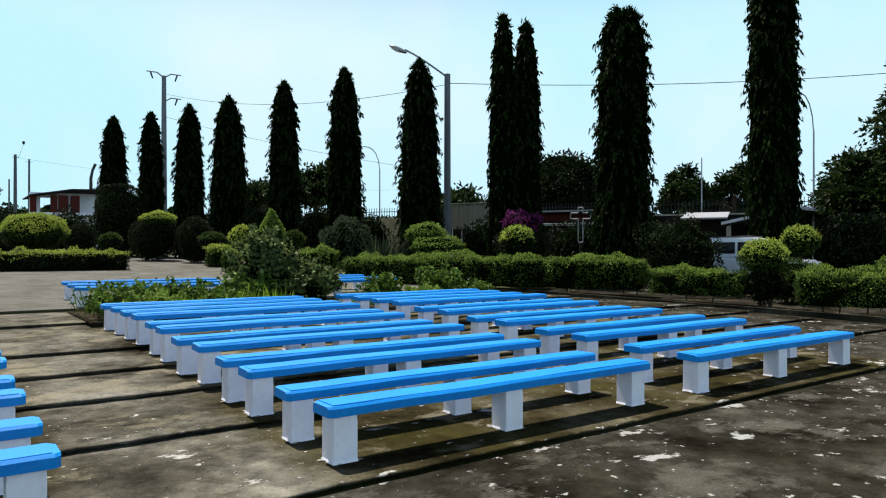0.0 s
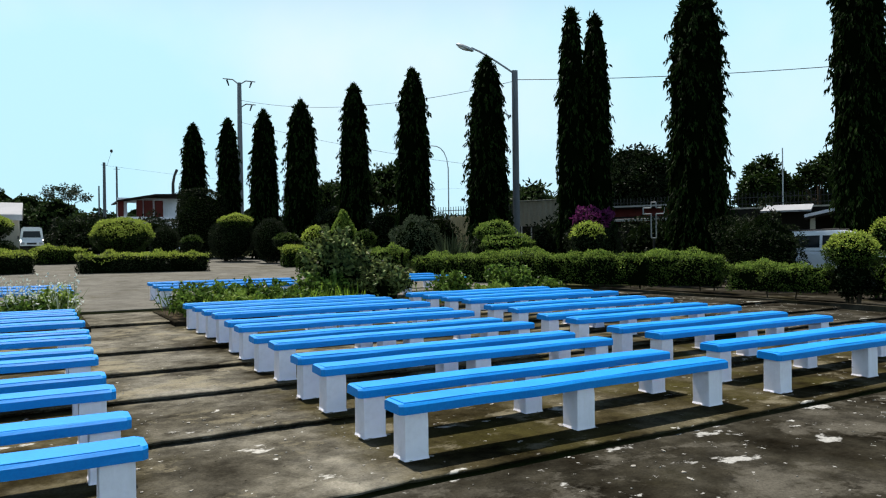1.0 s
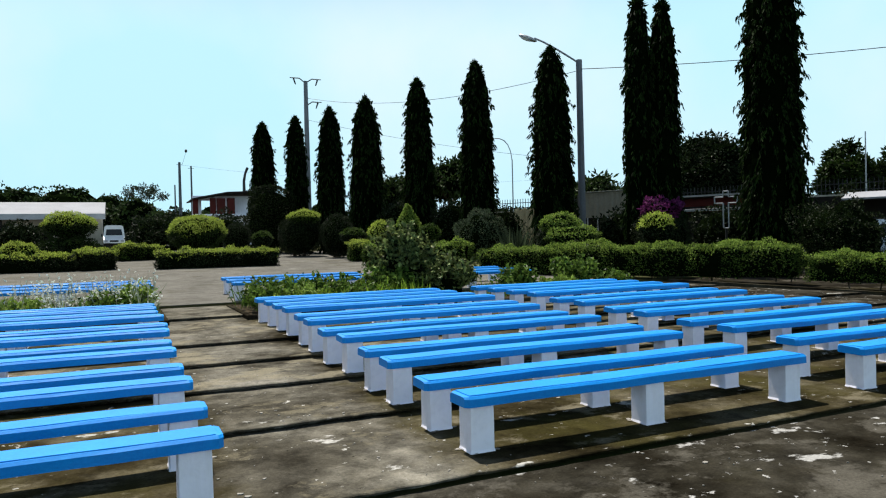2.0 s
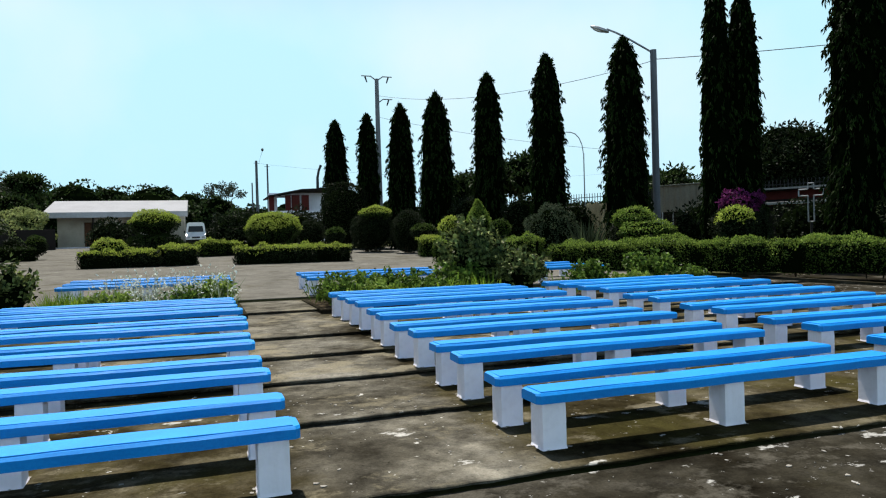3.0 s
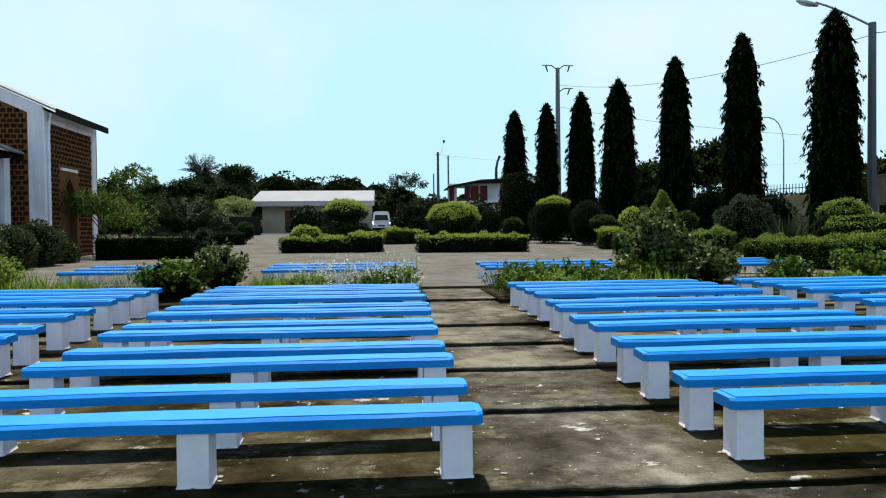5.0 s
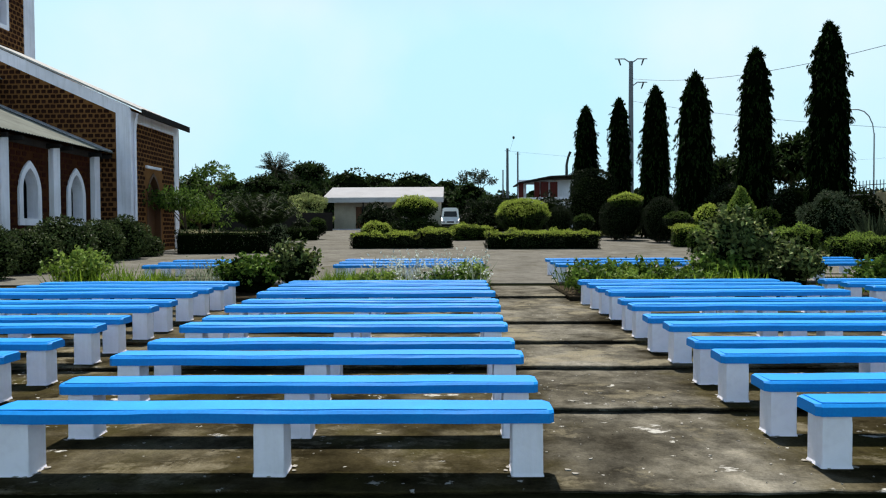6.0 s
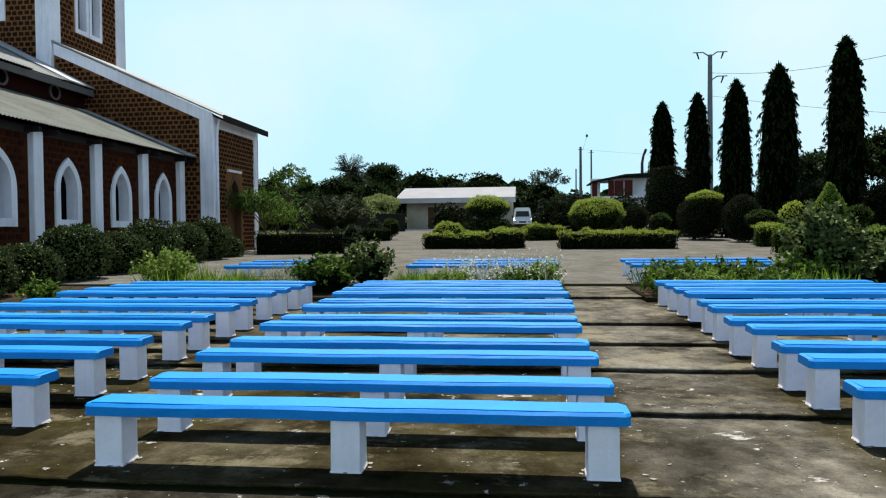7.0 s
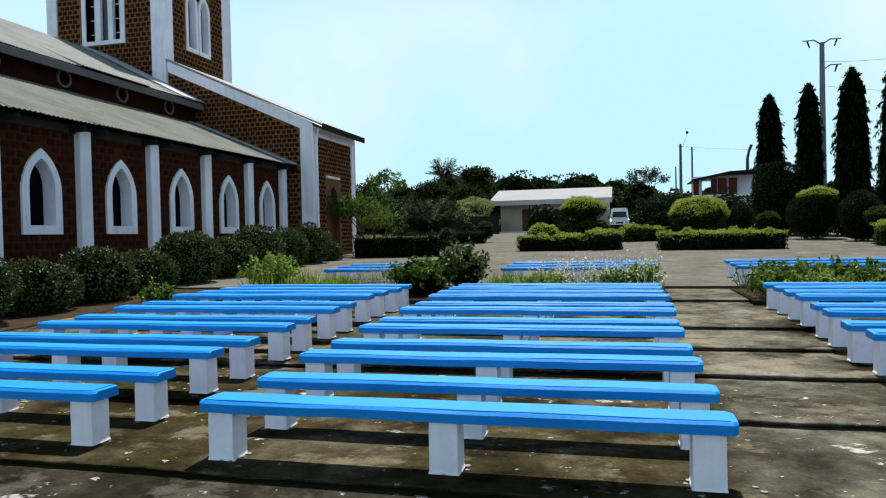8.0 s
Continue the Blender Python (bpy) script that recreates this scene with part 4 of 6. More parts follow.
    bush("shrub", 19.9, 14.2, 2.4, 2.35, 56, SOFTLEAF, 0.0, "ball", loose=0.42, label="dark rounded shrub beside a parked car", category="shrub")
    bush("shrub", 25.4, 20.4, 3.0, 2.3, 57, DARKBUSH, 0.05, "ball", loose=0.2, label="dark spreading shrub below weeping trees", category="shrub")
    bush("shrub", 9.75, 48.7, 3.7, 4.6, 58, SOFTLEAF, 0.1, "ball", loose=0.18, label="tall dark soft-leaved shrub below a weeping tree", category="shrub", size=0.12, density=170)
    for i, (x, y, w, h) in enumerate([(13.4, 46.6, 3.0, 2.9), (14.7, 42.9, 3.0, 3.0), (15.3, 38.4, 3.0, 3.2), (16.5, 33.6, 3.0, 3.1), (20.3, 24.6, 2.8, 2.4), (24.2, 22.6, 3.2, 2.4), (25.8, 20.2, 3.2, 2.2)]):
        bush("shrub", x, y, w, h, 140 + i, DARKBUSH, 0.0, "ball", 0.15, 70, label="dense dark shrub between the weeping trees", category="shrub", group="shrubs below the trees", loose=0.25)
    # leafy bushes along the church
    for i, (x, y, w, h) in enumerate([(-12.0, 10.4, 2.1, 1.25), (-12.2, 12.4, 2.1, 1.25), (-12.4, 14.4, 2.1, 1.25), (-12.55, 16.4, 2.0, 1.3), (-12.6, 18.4, 2.1, 1.45), (-12.6, 20.5, 2.3, 1.5),
                                      (-12.65, 22.6, 2.2, 1.55), (-12.6, 24.7, 2.1, 1.6), (-12.55, 26.6, 2.0, 1.5), (-12.5, 28.3, 1.8, 1.1)]):
        bush("bush", x, y, w * (0.92, 0.80, 0.88, 0.82)[i % 4], h + (0.10, -0.20, 0.02, -0.12)[i % 4], 60 + i, GLOSSY, -0.12, "ball", 0.085, 420, label="dense glossy dark green bush below the church windows", group="bushes along the church", z=0.22 if y < 17 else None, loose=0.12)
    # shrubs and weeds of the beds
    shrub_open("rose_bush", 6.14, 15.6, 1.55, 1.95, 75, 72, 74, ROSE, "tall loose leafy bush with open branches", 0.30, 0.14, 0.85)
    shrub_open("rose_bush", 7.05, 15.2, 1.6, 1.1, 76, 66, 66, ROSE, "low dense leafy bush in the bed", 0.30, 0.13, 0.9)
    shrub_open("bush", -4.45, 15.2, 1.7, 0.9, 77, 64, 52, BUSH, "broad-leaved green bush in the bed", 0.30, 0.115, 0.9)
    shrub_open("bush", -3.5, 15.3, 1.1, 1.25, 78, 50, 50, ROSE, "upright broad-leaved bush in the bed", 0.30, 0.115, 0.85)
    shrub_open("bush", 8.95, 15.1, 1.3, 0.72, 79, 44, 26, BUSH, "sprawling light green bush in the bed", 0.30, 0.13)
    shrub_open("bush", 10.8, 15.2, 1.5, 1.0, 80, 54, 26, BUSH, "leafy green bush at the end of the bed", 0.30, 0.13)
    shrub_open("bush", 5.6, 15.3, 1.5, 0.85, 98, 50, 26, BUSH, "low leafy plant beside the tall bush", 0.30, 0.13)
    shrub_open("bush", 3.2, 15.3, 1.6, 0.75, 99, 44, 24, BUSH, "leggy leafy plant at the end of the bed", 0.30, 0.12)


def tuft(name, x, y, wide, deep, high, count, seed, material, label, z=0.3, width=0.02, lean=0.45, flowers=0, flower=STRAW, category="plant"):
    """Upright blades from the ground, thick or sparse, some with small flower heads."""
    t = thing(name, x, y, z, 0, label, category)
    rng = np.random.default_rng(seed)
    c = np.stack([rng.uniform(-0.5, 0.5, count) * wide, rng.uniform(-0.5, 0.5, count) * deep, np.full(count, -0.02)], 1)
    d = np.stack([rng.normal(0, lean, count), rng.normal(0, lean, count), np.ones(count)], 1)
    ln = rng.uniform(0.45, 1.0, count) * high
    v, f = leaves(c, d, ln, rng.uniform(0.7, 1.4, count) * width, rng)
    raw("blade_growth", v, f, material, t, kind="stuff")
    if flowers:
        pick = rng.integers(0, count, flowers)
        tip = c[pick] + unit(d[pick]) * (ln[pick] * rng.uniform(0.5, 1.0, flowers))[:, None]
        v, f = leaves(tip + rng.normal(0, 0.02, tip.shape), rng.normal(0, 1, (flowers, 3)), rng.uniform(0.04, 0.09, flowers), rng.uniform(0.03, 0.06, flowers), rng)
        raw("flower_growth", v, f, flower, t, kind="stuff")
    return t


def build_beds():
    for x0, x1 in ((-8.3, -3.4), (-3.0, 0.75), (2.35, 6.9), (7.1, 12.0)):
        bm = box(x0, x1, 13.95, 16.6, 0.1, 0.30, 0.02)
        tagged(part("flower_bed", bm, SOIL), "raised bed of dark bare soil", "bed", kind="structure")
        for a, b, c, d in ((x0 - 0.1, x1 + 0.1, 13.83, 13.945), (x0 - 0.1, x1 + 0.1, 16.605, 16.72), (x0 - 0.1, x0 - 0.005, 13.95, 16.6), (x1 + 0.005, x1 + 0.1, 13.95, 16.6)):
            tagged(part("bed_kerb", box(a, b, c, d, 0.1, 0.315, 0.015), KERB), "thin concrete edging of a flower bed", "kerb", kind="structure")
    tuft("grass_tuft", -2.35, 15.0, 0.85, 0.7, 0.66, 460, 81, GRASS, "bright green tuft of arching grass", lean=0.5, width=0.025)
    tuft("grass_tuft", -6.45, 15.0, 0.85, 0.7, 0.62, 520, 82, GRASS, "low bright green tuft of grass", lean=0.5, width=0.03)
    tuft("tall_grass", -8.2, 16.0, 1.6, 1.4, 0.75, 300, 83, GRASS, "tall rough grass beside the bushes", lean=0.3, width=0.025, flowers=60)
    shrub_open("bush", -8.7, 16.2, 1.7, 1.1, 155, 50, 24, TOPGREEN, "loose light green weeds beside the bushes", 0.25, 0.13)
    tuft("weeds", -5.6, 15.3, 1.0, 1.2, 0.85, 150, 84, STRAW, "sparse pale weeds in the bed", lean=0.35, flowers=70)
    tuft("weeds", -0.55, 15.2, 2.5, 1.8, 1.0, 300, 85, STRAW, "wispy pale flowering weeds in the bed", lean=0.28, width=0.016, flowers=900, flower=WHITEFLOWER)
    tuft("weeds", -0.6, 14.9, 2.5, 1.2, 0.5, 260, 86, GRASS, "low green weeds below wispy flower stems", lean=0.5, width=0.03, flowers=60)
    tuft("weeds", 4.5, 15.0, 3.6, 2.0, 0.55, 750, 87, GRASS, "mixed green weeds and small flowers in the bed", lean=0.55, width=0.045, flowers=520, flower=GOLD)
    tuft("weeds", 3.4, 15.4, 2.2, 1.4, 0.80, 140, 88, BUSH, "leggy leafy weed stems in the bed", lean=0.3, width=0.03, flowers=380, flower=BUSH)
    tuft("weeds", 5.6, 14.9, 1.4, 1.4, 0.7, 300, 89, GRASS, "strap-leaved green plants in the bed", lean=0.5, width=0.05)
    tuft("weeds", 9.7, 14.9, 3.6, 1.6, 0.45, 420, 90, GRASS, "light green weeds in the bed", lean=0.5, width=0.035, flowers=200, flower=BUSH)
    tuft("yucca", 14.9, 25.0, 0.6, 0.6, 2.0, 170, 91, GREYBUSH, "spiky grey-green yucca behind the hedge", lean=0.55, width=0.10, z=ground_z(25.0))
    shrub_open("bush", -9.9, 13.3, 1.1, 0.6, 92, 26, 22, BUSH, "leafy weeds along the edge of the seating", 0.16, 0.11)
    shrub_open("bush", 4.4, 15.2, 1.6, 0.7, 151, 46, 26, BUSH, "low leafy plant in the bed", 0.30, 0.13)
    for k, (x, y, w, h) in enumerate(((-1.6, 14.7, 1.0, 0.5), (-0.2, 14.6, 1.1, 0.6), (0.35, 15.2, 0.8, 0.7), (2.75, 14.5, 0.9, 0.55), (3.6, 14.4, 1.0, 0.5), (4.9, 14.5, 1.1, 0.5), (9.8, 14.5, 1.1, 0.42), (11.6, 14.6, 1.0, 0.55))):
        shrub_open("bush", x, y, w, h, 160 + k, 34, 22, (TOPGREEN, BUSH)[k % 2], "small leafy weed along the front of the bed", 0.30, 0.11)
    # kerb beside the seating, on the road side, and the church side edging
    bm = prism([(3.0, -0.1), (3.0, 0.10), (16.5, 0.36), (16.5, -0.1)], "x", -0.07, 0.07)
    k = tagged(part("kerb", bm, KERB), "low dark concrete kerb in front of the hedges", "kerb", kind="structure")
    k.matrix_basis = pose(17.55, 0, 0, 0, 0, 8.5)
    bm = prism([(4.4, -0.1), (4.4, 0.03), (17.0, 0.34), (17.0, -0.1)], "x", -10.36, -10.2)
    tagged(part("kerb", bm, KERB), "low concrete edging beside the seating", "kerb", kind="structure")


def palm(name, x, y, z, trunk_high, frond, count, seed, material, label, trunk=0.14, low=-0.15, droop=0.5):
    t = thing(name, x, y, z, 0, label, "palm")
    rng = np.random.default_rng(seed)
    part("trunk", tube([(0, 0, -0.1), (0.08, 0, trunk_high * 0.5), (0, 0, trunk_high)], [trunk * 1.3, trunk, trunk * 0.9], 9), BARK, t)
    cs, ds, ls, ws = [], [], [], []
    for k in range(count):
        a, up = rng.uniform(0, 6.28), rng.uniform(low, 1.05)
        h = Vector((math.cos(a), math.sin(a), 0))
        for s in range(22):
            u = (s + 1) / 22
            p = h * (frond * u * math.cos(up * 1.2)) + Vector((0, 0, frond * (u * math.sin(up * 1.2) - droop * u * u)))
            for side in (-1, 1):
                w = Vector((-h.y, h.x, 0)) * side
                cs.append((p.x, p.y, trunk_high + p.z))
                q = w * 0.7 + h * 0.5 + Vector((0, 0, -0.35))
                ds.append(tuple(q))
                ls.append(frond * 0.24 * (1.1 - abs(u - 0.45)))
                ws.append(frond * 0.020)
    v, f = leaves(np.array(cs), np.array(ds), np.array(ls), np.array(ws), rng)
    raw("frond_crown", v, f, material, t, kind="stuff")
    return t


def build_far_trees():
    lab = "dark green tree beyond the boundary wall"
    broad_tree("tree", 25.4, 53.1, 1.2, 7.6, 6.5, 101, FARLEAF, 24, 220, 0.42, label=lab)
    broad_tree("tree", 22.0, 58.0, 1.4, 6.4, 6.0, 102, FARLEAF, 22, 220, 0.42, label=lab, low=0.2)
    broad_tree("tree", 30.2, 40.0, 0.9, 5.4, 4.2, 103, FARLEAF, 16, 200, 0.36, label=lab)
    broad_tree("tree", 43.5, 42.6, 0.9, 8.8, 8.6, 104, DARKBUSH, 54, 420, 0.34, label="broad dense grey-green tree behind the houses", low=0.1, flat=0.95, spread=0.22)
    broad_tree("tree", 43.2, 30.5, 0.6, 7.6, 3.8, 105, MIDLEAF, 18, 230, 0.32, label="open-branched tree with gaps in its crown", spread=0.22, low=0.12, flat=0.95)
    broad_tree("tree", 46.4, 28.6, 0.6, 8.0, 5.0, 106, MIDLEAF, 24, 230, 0.32, label="open-branched tree with gaps in its crown", spread=0.18, low=0.12, flat=0.95)
    broad_tree("tree", 32.3, 13.0, 0.2, 6.3, 6.2, 107, MIDLEAF, 40, 260, 0.24, 0.16, low=0.12, label="large-leaved leafy tree beside the car park", spread=0.19, flat=0.95)
    broad_tree("tree", 38.9, 12.9, 0.2, 12.4, 7.4, 108, MIDLEAF, 34, 140, 0.30, 0.22, low=0.2, label="tall loose-crowned tree at the edge of the car park", spread=0.12, flat=0.95)
    broad_tree("tree", -16.3, 47.5, 1.1, 5.6, 4.6, 109, YOUNGLEAF, 17, 70, 0.24, 0.09, low=0.34, label="slender open tree behind the church corner", spread=0.11, flat=0.95)
    broad_tree("tree", -12.4, 32.3, 0.74, 2.75, 3.9, 110, YOUNGLEAF, 16, 130, 0.17, 0.06, low=0.70, label="small thin-stemmed tree at the church corner", spread=0.17, flat=0.5)
    broad_tree("tree", -14.0, 38.5, 0.9, 3.0, 3.4, 111, BUSH, 12, 130, 0.2, 0.08, low=0.1, label="bushy young tree behind the church corner", spread=0.24)
    broad_tree("tree", -18.0, 88.6, 1.9, 9.0, 4.6, 112, FARLEAF, 30, 260, 0.4, label="dense round dark tree on the skyline", low=0.1, spread=0.3, flat=0.95)
    broad_tree("tree", 3.3, 104.0, 1.95, 9.4, 7.0, 113, HAZELEAF, 22, 60, 0.34, 0.14, label="wide flat-crowned airy tree on the skyline", low=0.52, flat=0.8, spread=0.095)
    broad_tree("tree", -27.0, 92.0, 1.9, 5.0, 6.6, 114, FARLEAF, 20, 220, 0.42, label="low broad tree on the skyline", low=0.2)
    palm("palm", -18.3, 73.0, 1.8, 6.2, 2.4, 64, 115, SOFTLEAF, "feathery palm on the skyline", 0.2, -0.35, 0.16)
    palm("palm", -11.3, 41.2, 1.0, 0.80, 2.55, 150, 116, MIDLEAF, "dark low feathery palm beside the drive", 0.22, 0.45, 0.12)
    bush("bush", -13.8, 68.2, 3.5, 3.2, 117, PALEBUSH, 1.0, "dome", 0.20, 170, label="pale yellow-green bush rising behind a low wall", loose=0.5)
    bush("bush", -8.75, 45.6, 1.2, 1.4, 118, DARKBUSH, 0.2, "ball", label="small dark round bush beside the drive", top=GREEN)
    bush("bush", -9.9, 45.4, 1.2, 1.3, 119, DARKBUSH, 0.0, "ball", label="dark leafy bush beside the drive", loose=0.3)
    bush("bush", -7.6, 30.4, 0.9, 1.25, 120, GREYBUSH, 0.0, "ball", label="leafy shrub at the end of a hedge", loose=0.45)
    bush("bush", 3.2, 56.0, 4.5, 2.6, 121, DARKBUSH, 0.0, "ball", 0.2, 80, label="dark spreading shrub behind the court", loose=0.3)
    bush("bush", 8.0, 62.0, 5.4, 2.7, 122, DARKBUSH, 0.0, "ball", 0.2, 80, label="dark spreading shrub behind the court", loose=0.3)
    bush("bush", 3.4, 62.0, 3.6, 2.6, 123, FARLEAF, 0.0, "ball", 0.25, 60, label="dull green bush behind the court", loose=0.35)
    bush("bush", -6.6, 62.0, 3.2, 2.3, 124, DARKBUSH, 0.0, "ball", 0.2, 80, label="dark bush before the low building", loose=0.3)
    bush("bush", 12.6, 64.0, 3.4, 3.4, 152, FARLEAF, 0.0, "ball", 0.25, 60, label="dark bush before the veranda house", loose=0.35)
    bush("shrub", 19.5, 10.2, 1.6, 1.15, 156, GREEN, 0.0, "ball", label="low leafy green shrub beside a topiary ball", loose=0.25, z=0.18)
    bush("shrub", 27.0, 11.9, 3.0, 2.6, 153, DARKBUSH, 0.0, "ball", 0.15, 80, label="dark shrub beyond the parked cars", loose=0.3, z=0.2)
    bush("shrub", 29.0, 9.4, 3.4, 2.8, 154, DARKBUSH, 0.0, "ball", 0.15, 80, label="dark shrub beyond the parked cars", loose=0.3, z=0.2)
    broad_tree("tree", -18.6, 70.0, 1.7, 6.3, 5.0, 170, FARLEAF, 20, 220, 0.34, label="dark low tree around a palm", low=0.05, spread=0.3)
    broad_tree("tree", -15.4, 71.0, 1.7, 5.6, 4.6, 171, FARLEAF, 20, 220, 0.34, label="dark low tree around a palm", low=0.05, spread=0.3)
    # the joined woods along the skyline
    rng = np.random.default_rng(130)
    vs, fs, eggs, count = [], [], [], 0
    for k in range(150):
        a = rng.uniform(-42, 24)
        r = rng.uniform(100, 150)
        x, y = r * math.sin(radians(a)), r * math.cos(radians(a))
        high = rng.choice([5.0, 5.8, 6.4, 7.2, 8.4], p=[0.2, 0.25, 0.25, 0.2, 0.1]) * rng.uniform(0.97, 1.12) * r / 112
        if a > 3:
            high *= 0.72
        wide = rng.uniform(6, 13)
        n = 1700
        d = ball_dirs(n, rng, -0.8)
        wob = np.array([noise.noise(Vector(q * 2.3) + Vector((k * 3.1, 0, 0))) for q in d])
        p = d * np.array([wide / 2, wide / 3, high * 0.62]) * (0.85 + 0.35 * wob)[:, None] + np.array([x, y, 2.0 + high * 0.38])
        v, f = leaves(p, d * 0.5 + rng.normal(0, 0.6, (n, 3)), rng.uniform(0.35, 0.65, n), rng.uniform(0.28, 0.5, n), rng, d + np.array([0, 0, 0.3]))
        vs.append(v), fs.append(f + count)
        count += len(v)
        # the near-black mass standing for shade behind the outer leaves: an egg of rings
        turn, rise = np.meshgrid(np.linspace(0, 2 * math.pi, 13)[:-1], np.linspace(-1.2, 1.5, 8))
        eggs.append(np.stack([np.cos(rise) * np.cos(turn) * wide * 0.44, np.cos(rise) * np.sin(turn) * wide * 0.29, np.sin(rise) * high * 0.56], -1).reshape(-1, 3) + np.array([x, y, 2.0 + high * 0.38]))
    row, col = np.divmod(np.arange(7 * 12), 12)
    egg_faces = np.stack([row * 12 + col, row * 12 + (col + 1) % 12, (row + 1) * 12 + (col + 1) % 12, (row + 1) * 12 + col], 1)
    tagged(raw("woods_shade_mass", np.concatenate(eggs), np.concatenate([egg_faces + 96 * k for k in range(len(eggs))]), CORE), "near-black filler for the shade inside the far woods", "woods", kind="stuff")
    tagged(raw("far_woods", np.concatenate(vs), np.concatenate(fs), FARLEAF), "dark green woods along the skyline", "woods", kind="stuff")
    vs, fs, count = [], [], 0
    for k in range(60):
        a = rng.uniform(24, 75)
        r = rng.uniform(60, 90)
        x, y = r * math.sin(radians(a)), r * math.cos(radians(a))
        high, wide, n = rng.uniform(2.8, 4.0), rng.uniform(6, 11), 700
        d = ball_dirs(n, rng, -0.1)
        p = d * np.array([wide / 2, wide / 2, high * 0.62]) * rng.uniform(0.8, 1.1, n)[:, None] + np.array([x, y, 1.2 + high * 0.38])
        v, f = leaves(p, d + rng.normal(0, 0.6, (n, 3)), rng.uniform(0.3, 0.7, n), rng.uniform(0.25, 0.5, n), rng)
        vs.append(v), fs.append(f + count)
        count += len(v)
    tagged(raw("far_woods", np.concatenate(vs), np.concatenate(fs), FARLEAF), "low dark greenery beyond the road", "woods", kind="stuff")


build_plants()
build_beds()
build_far_trees()


# ---- church ----
def lancet(wide, high, n=7):
    """A pointed-arch outline from the lower left corner round to the lower right, about u = 0."""
    spring = high - wide * 0.866
    pts = [(-wide / 2, 0.0)]
    for k in range(n):
        a = math.pi - (math.pi / 3) * k / n
        pts.append((wide / 2 + wide * math.cos(a), spring + wide * math.sin(a)))
    pts.append((0.0, high))
    return pts + [(-u, v) for u, v in pts[:-1][::-1]]


def facing(axis, at):
    """Maps (u, v, out) to the world for a wall that faces +x ('x') or -y ('y')."""
    return (lambda u, v, o: Vector((at + o, u, v))) if axis == "x" else (lambda u, v, o: Vector((u, at - o, v)))


def wall_sheet(outline, holes, axis, at, deep):
    """A thick wall with openings right through it."""
    bm = bmesh.new()
    put = facing(axis, at)
    edges = []
    for loop in (outline, *holes):
        vs = [bm.verts.new(put(u, v, 0)) for u, v in loop]
        edges += [bm.edges.new((a, b)) for a, b in zip(vs, vs[1:] + vs[:1])]
    bmesh.ops.triangle_fill(bm, edges=edges, use_beauty=True)
    got = bmesh.ops.extrude_face_region(bm, geom=list(bm.faces))
    shift = put(0, 0, -deep) - put(0, 0, 0)
    for v in got["geom"]:
        if isinstance(v, bmesh.types.BMVert):
            v.co += shift
    bmesh.ops.recalc_face_normals(bm, faces=bm.faces)
    return bm


def ring_frame(outer, inner, axis, at, out, deep):
    """A frame between two outlines with the same number of points: proud face, outer rim, deep inner reveal."""
    bm = bmesh.new()
    put = facing(axis, at)
    o1, i1 = [bm.verts.new(put(u, v, out)) for u, v in outer], [bm.verts.new(put(u, v, out)) for u, v in inner]
    o0, i0 = [bm.verts.new(put(u, v, -0.02)) for u, v in outer], [bm.verts.new(put(u, v, -deep)) for u, v in inner]
    n = len(outer)
    for k in range(n):
        j = (k + 1) % n
        bm.faces.new((o1[k], o1[j], i1[j], i1[k])), bm.faces.new((o0[k], o0[j], o1[j], o1[k])), bm.faces.new((i1[k], i1[j], i0[j], i0[k]))
    bmesh.ops.recalc_face_normals(bm, faces=bm.faces)
    return bm


def flat_shape(outline, axis, at, out):
    bm = bmesh.new()
    put = facing(axis, at)
    bm.faces.new([bm.verts.new(put(u, v, out)) for u, v in outline])
    return bm


def block_mesh(name, w, h, material, axis, seed):
    """One rough-faced block, its outer face a little smaller and uneven."""
    rng = random.Random(seed)
    bm = bmesh.new()
    put = facing(axis, 0)
    back = [bm.verts.new(put(u, v, -0.02)) for u, v in ((-w / 2, -h / 2), (w / 2, -h / 2), (w / 2, h / 2), (-w / 2, h / 2))]
    front = []
    for u, v in ((-0.33, -0.47), (0.32, -0.46), (0.46, -0.30), (0.47, 0.30), (0.33, 0.46), (-0.34, 0.47), (-0.47, 0.31), (-0.46, -0.31)):
        front.append(bm.verts.new(put((u + rng.uniform(-0.05, 0.05)) * w, (v + rng.uniform(-0.06, 0.06)) * h, 0.016 + rng.uniform(-0.005, 0.006))))
    bm.faces.new(front)
    for k, a in enumerate(((0, 1), (2, 3), (4, 5), (6, 7))):
        p, q = back[k], back[(k + 1) % 4]
        bm.faces.new((p, q, front[a[1]], front[a[0]]))
        bm.faces.new((q, front[(a[1] + 1) % 8], front[a[1]]))
    bmesh.ops.recalc_face_normals(bm, faces=bm.faces)
    me = bpy.data.meshes.new(name)
    bm.to_mesh(me)
    bm.free()
    me.materials.append(material)
    return me


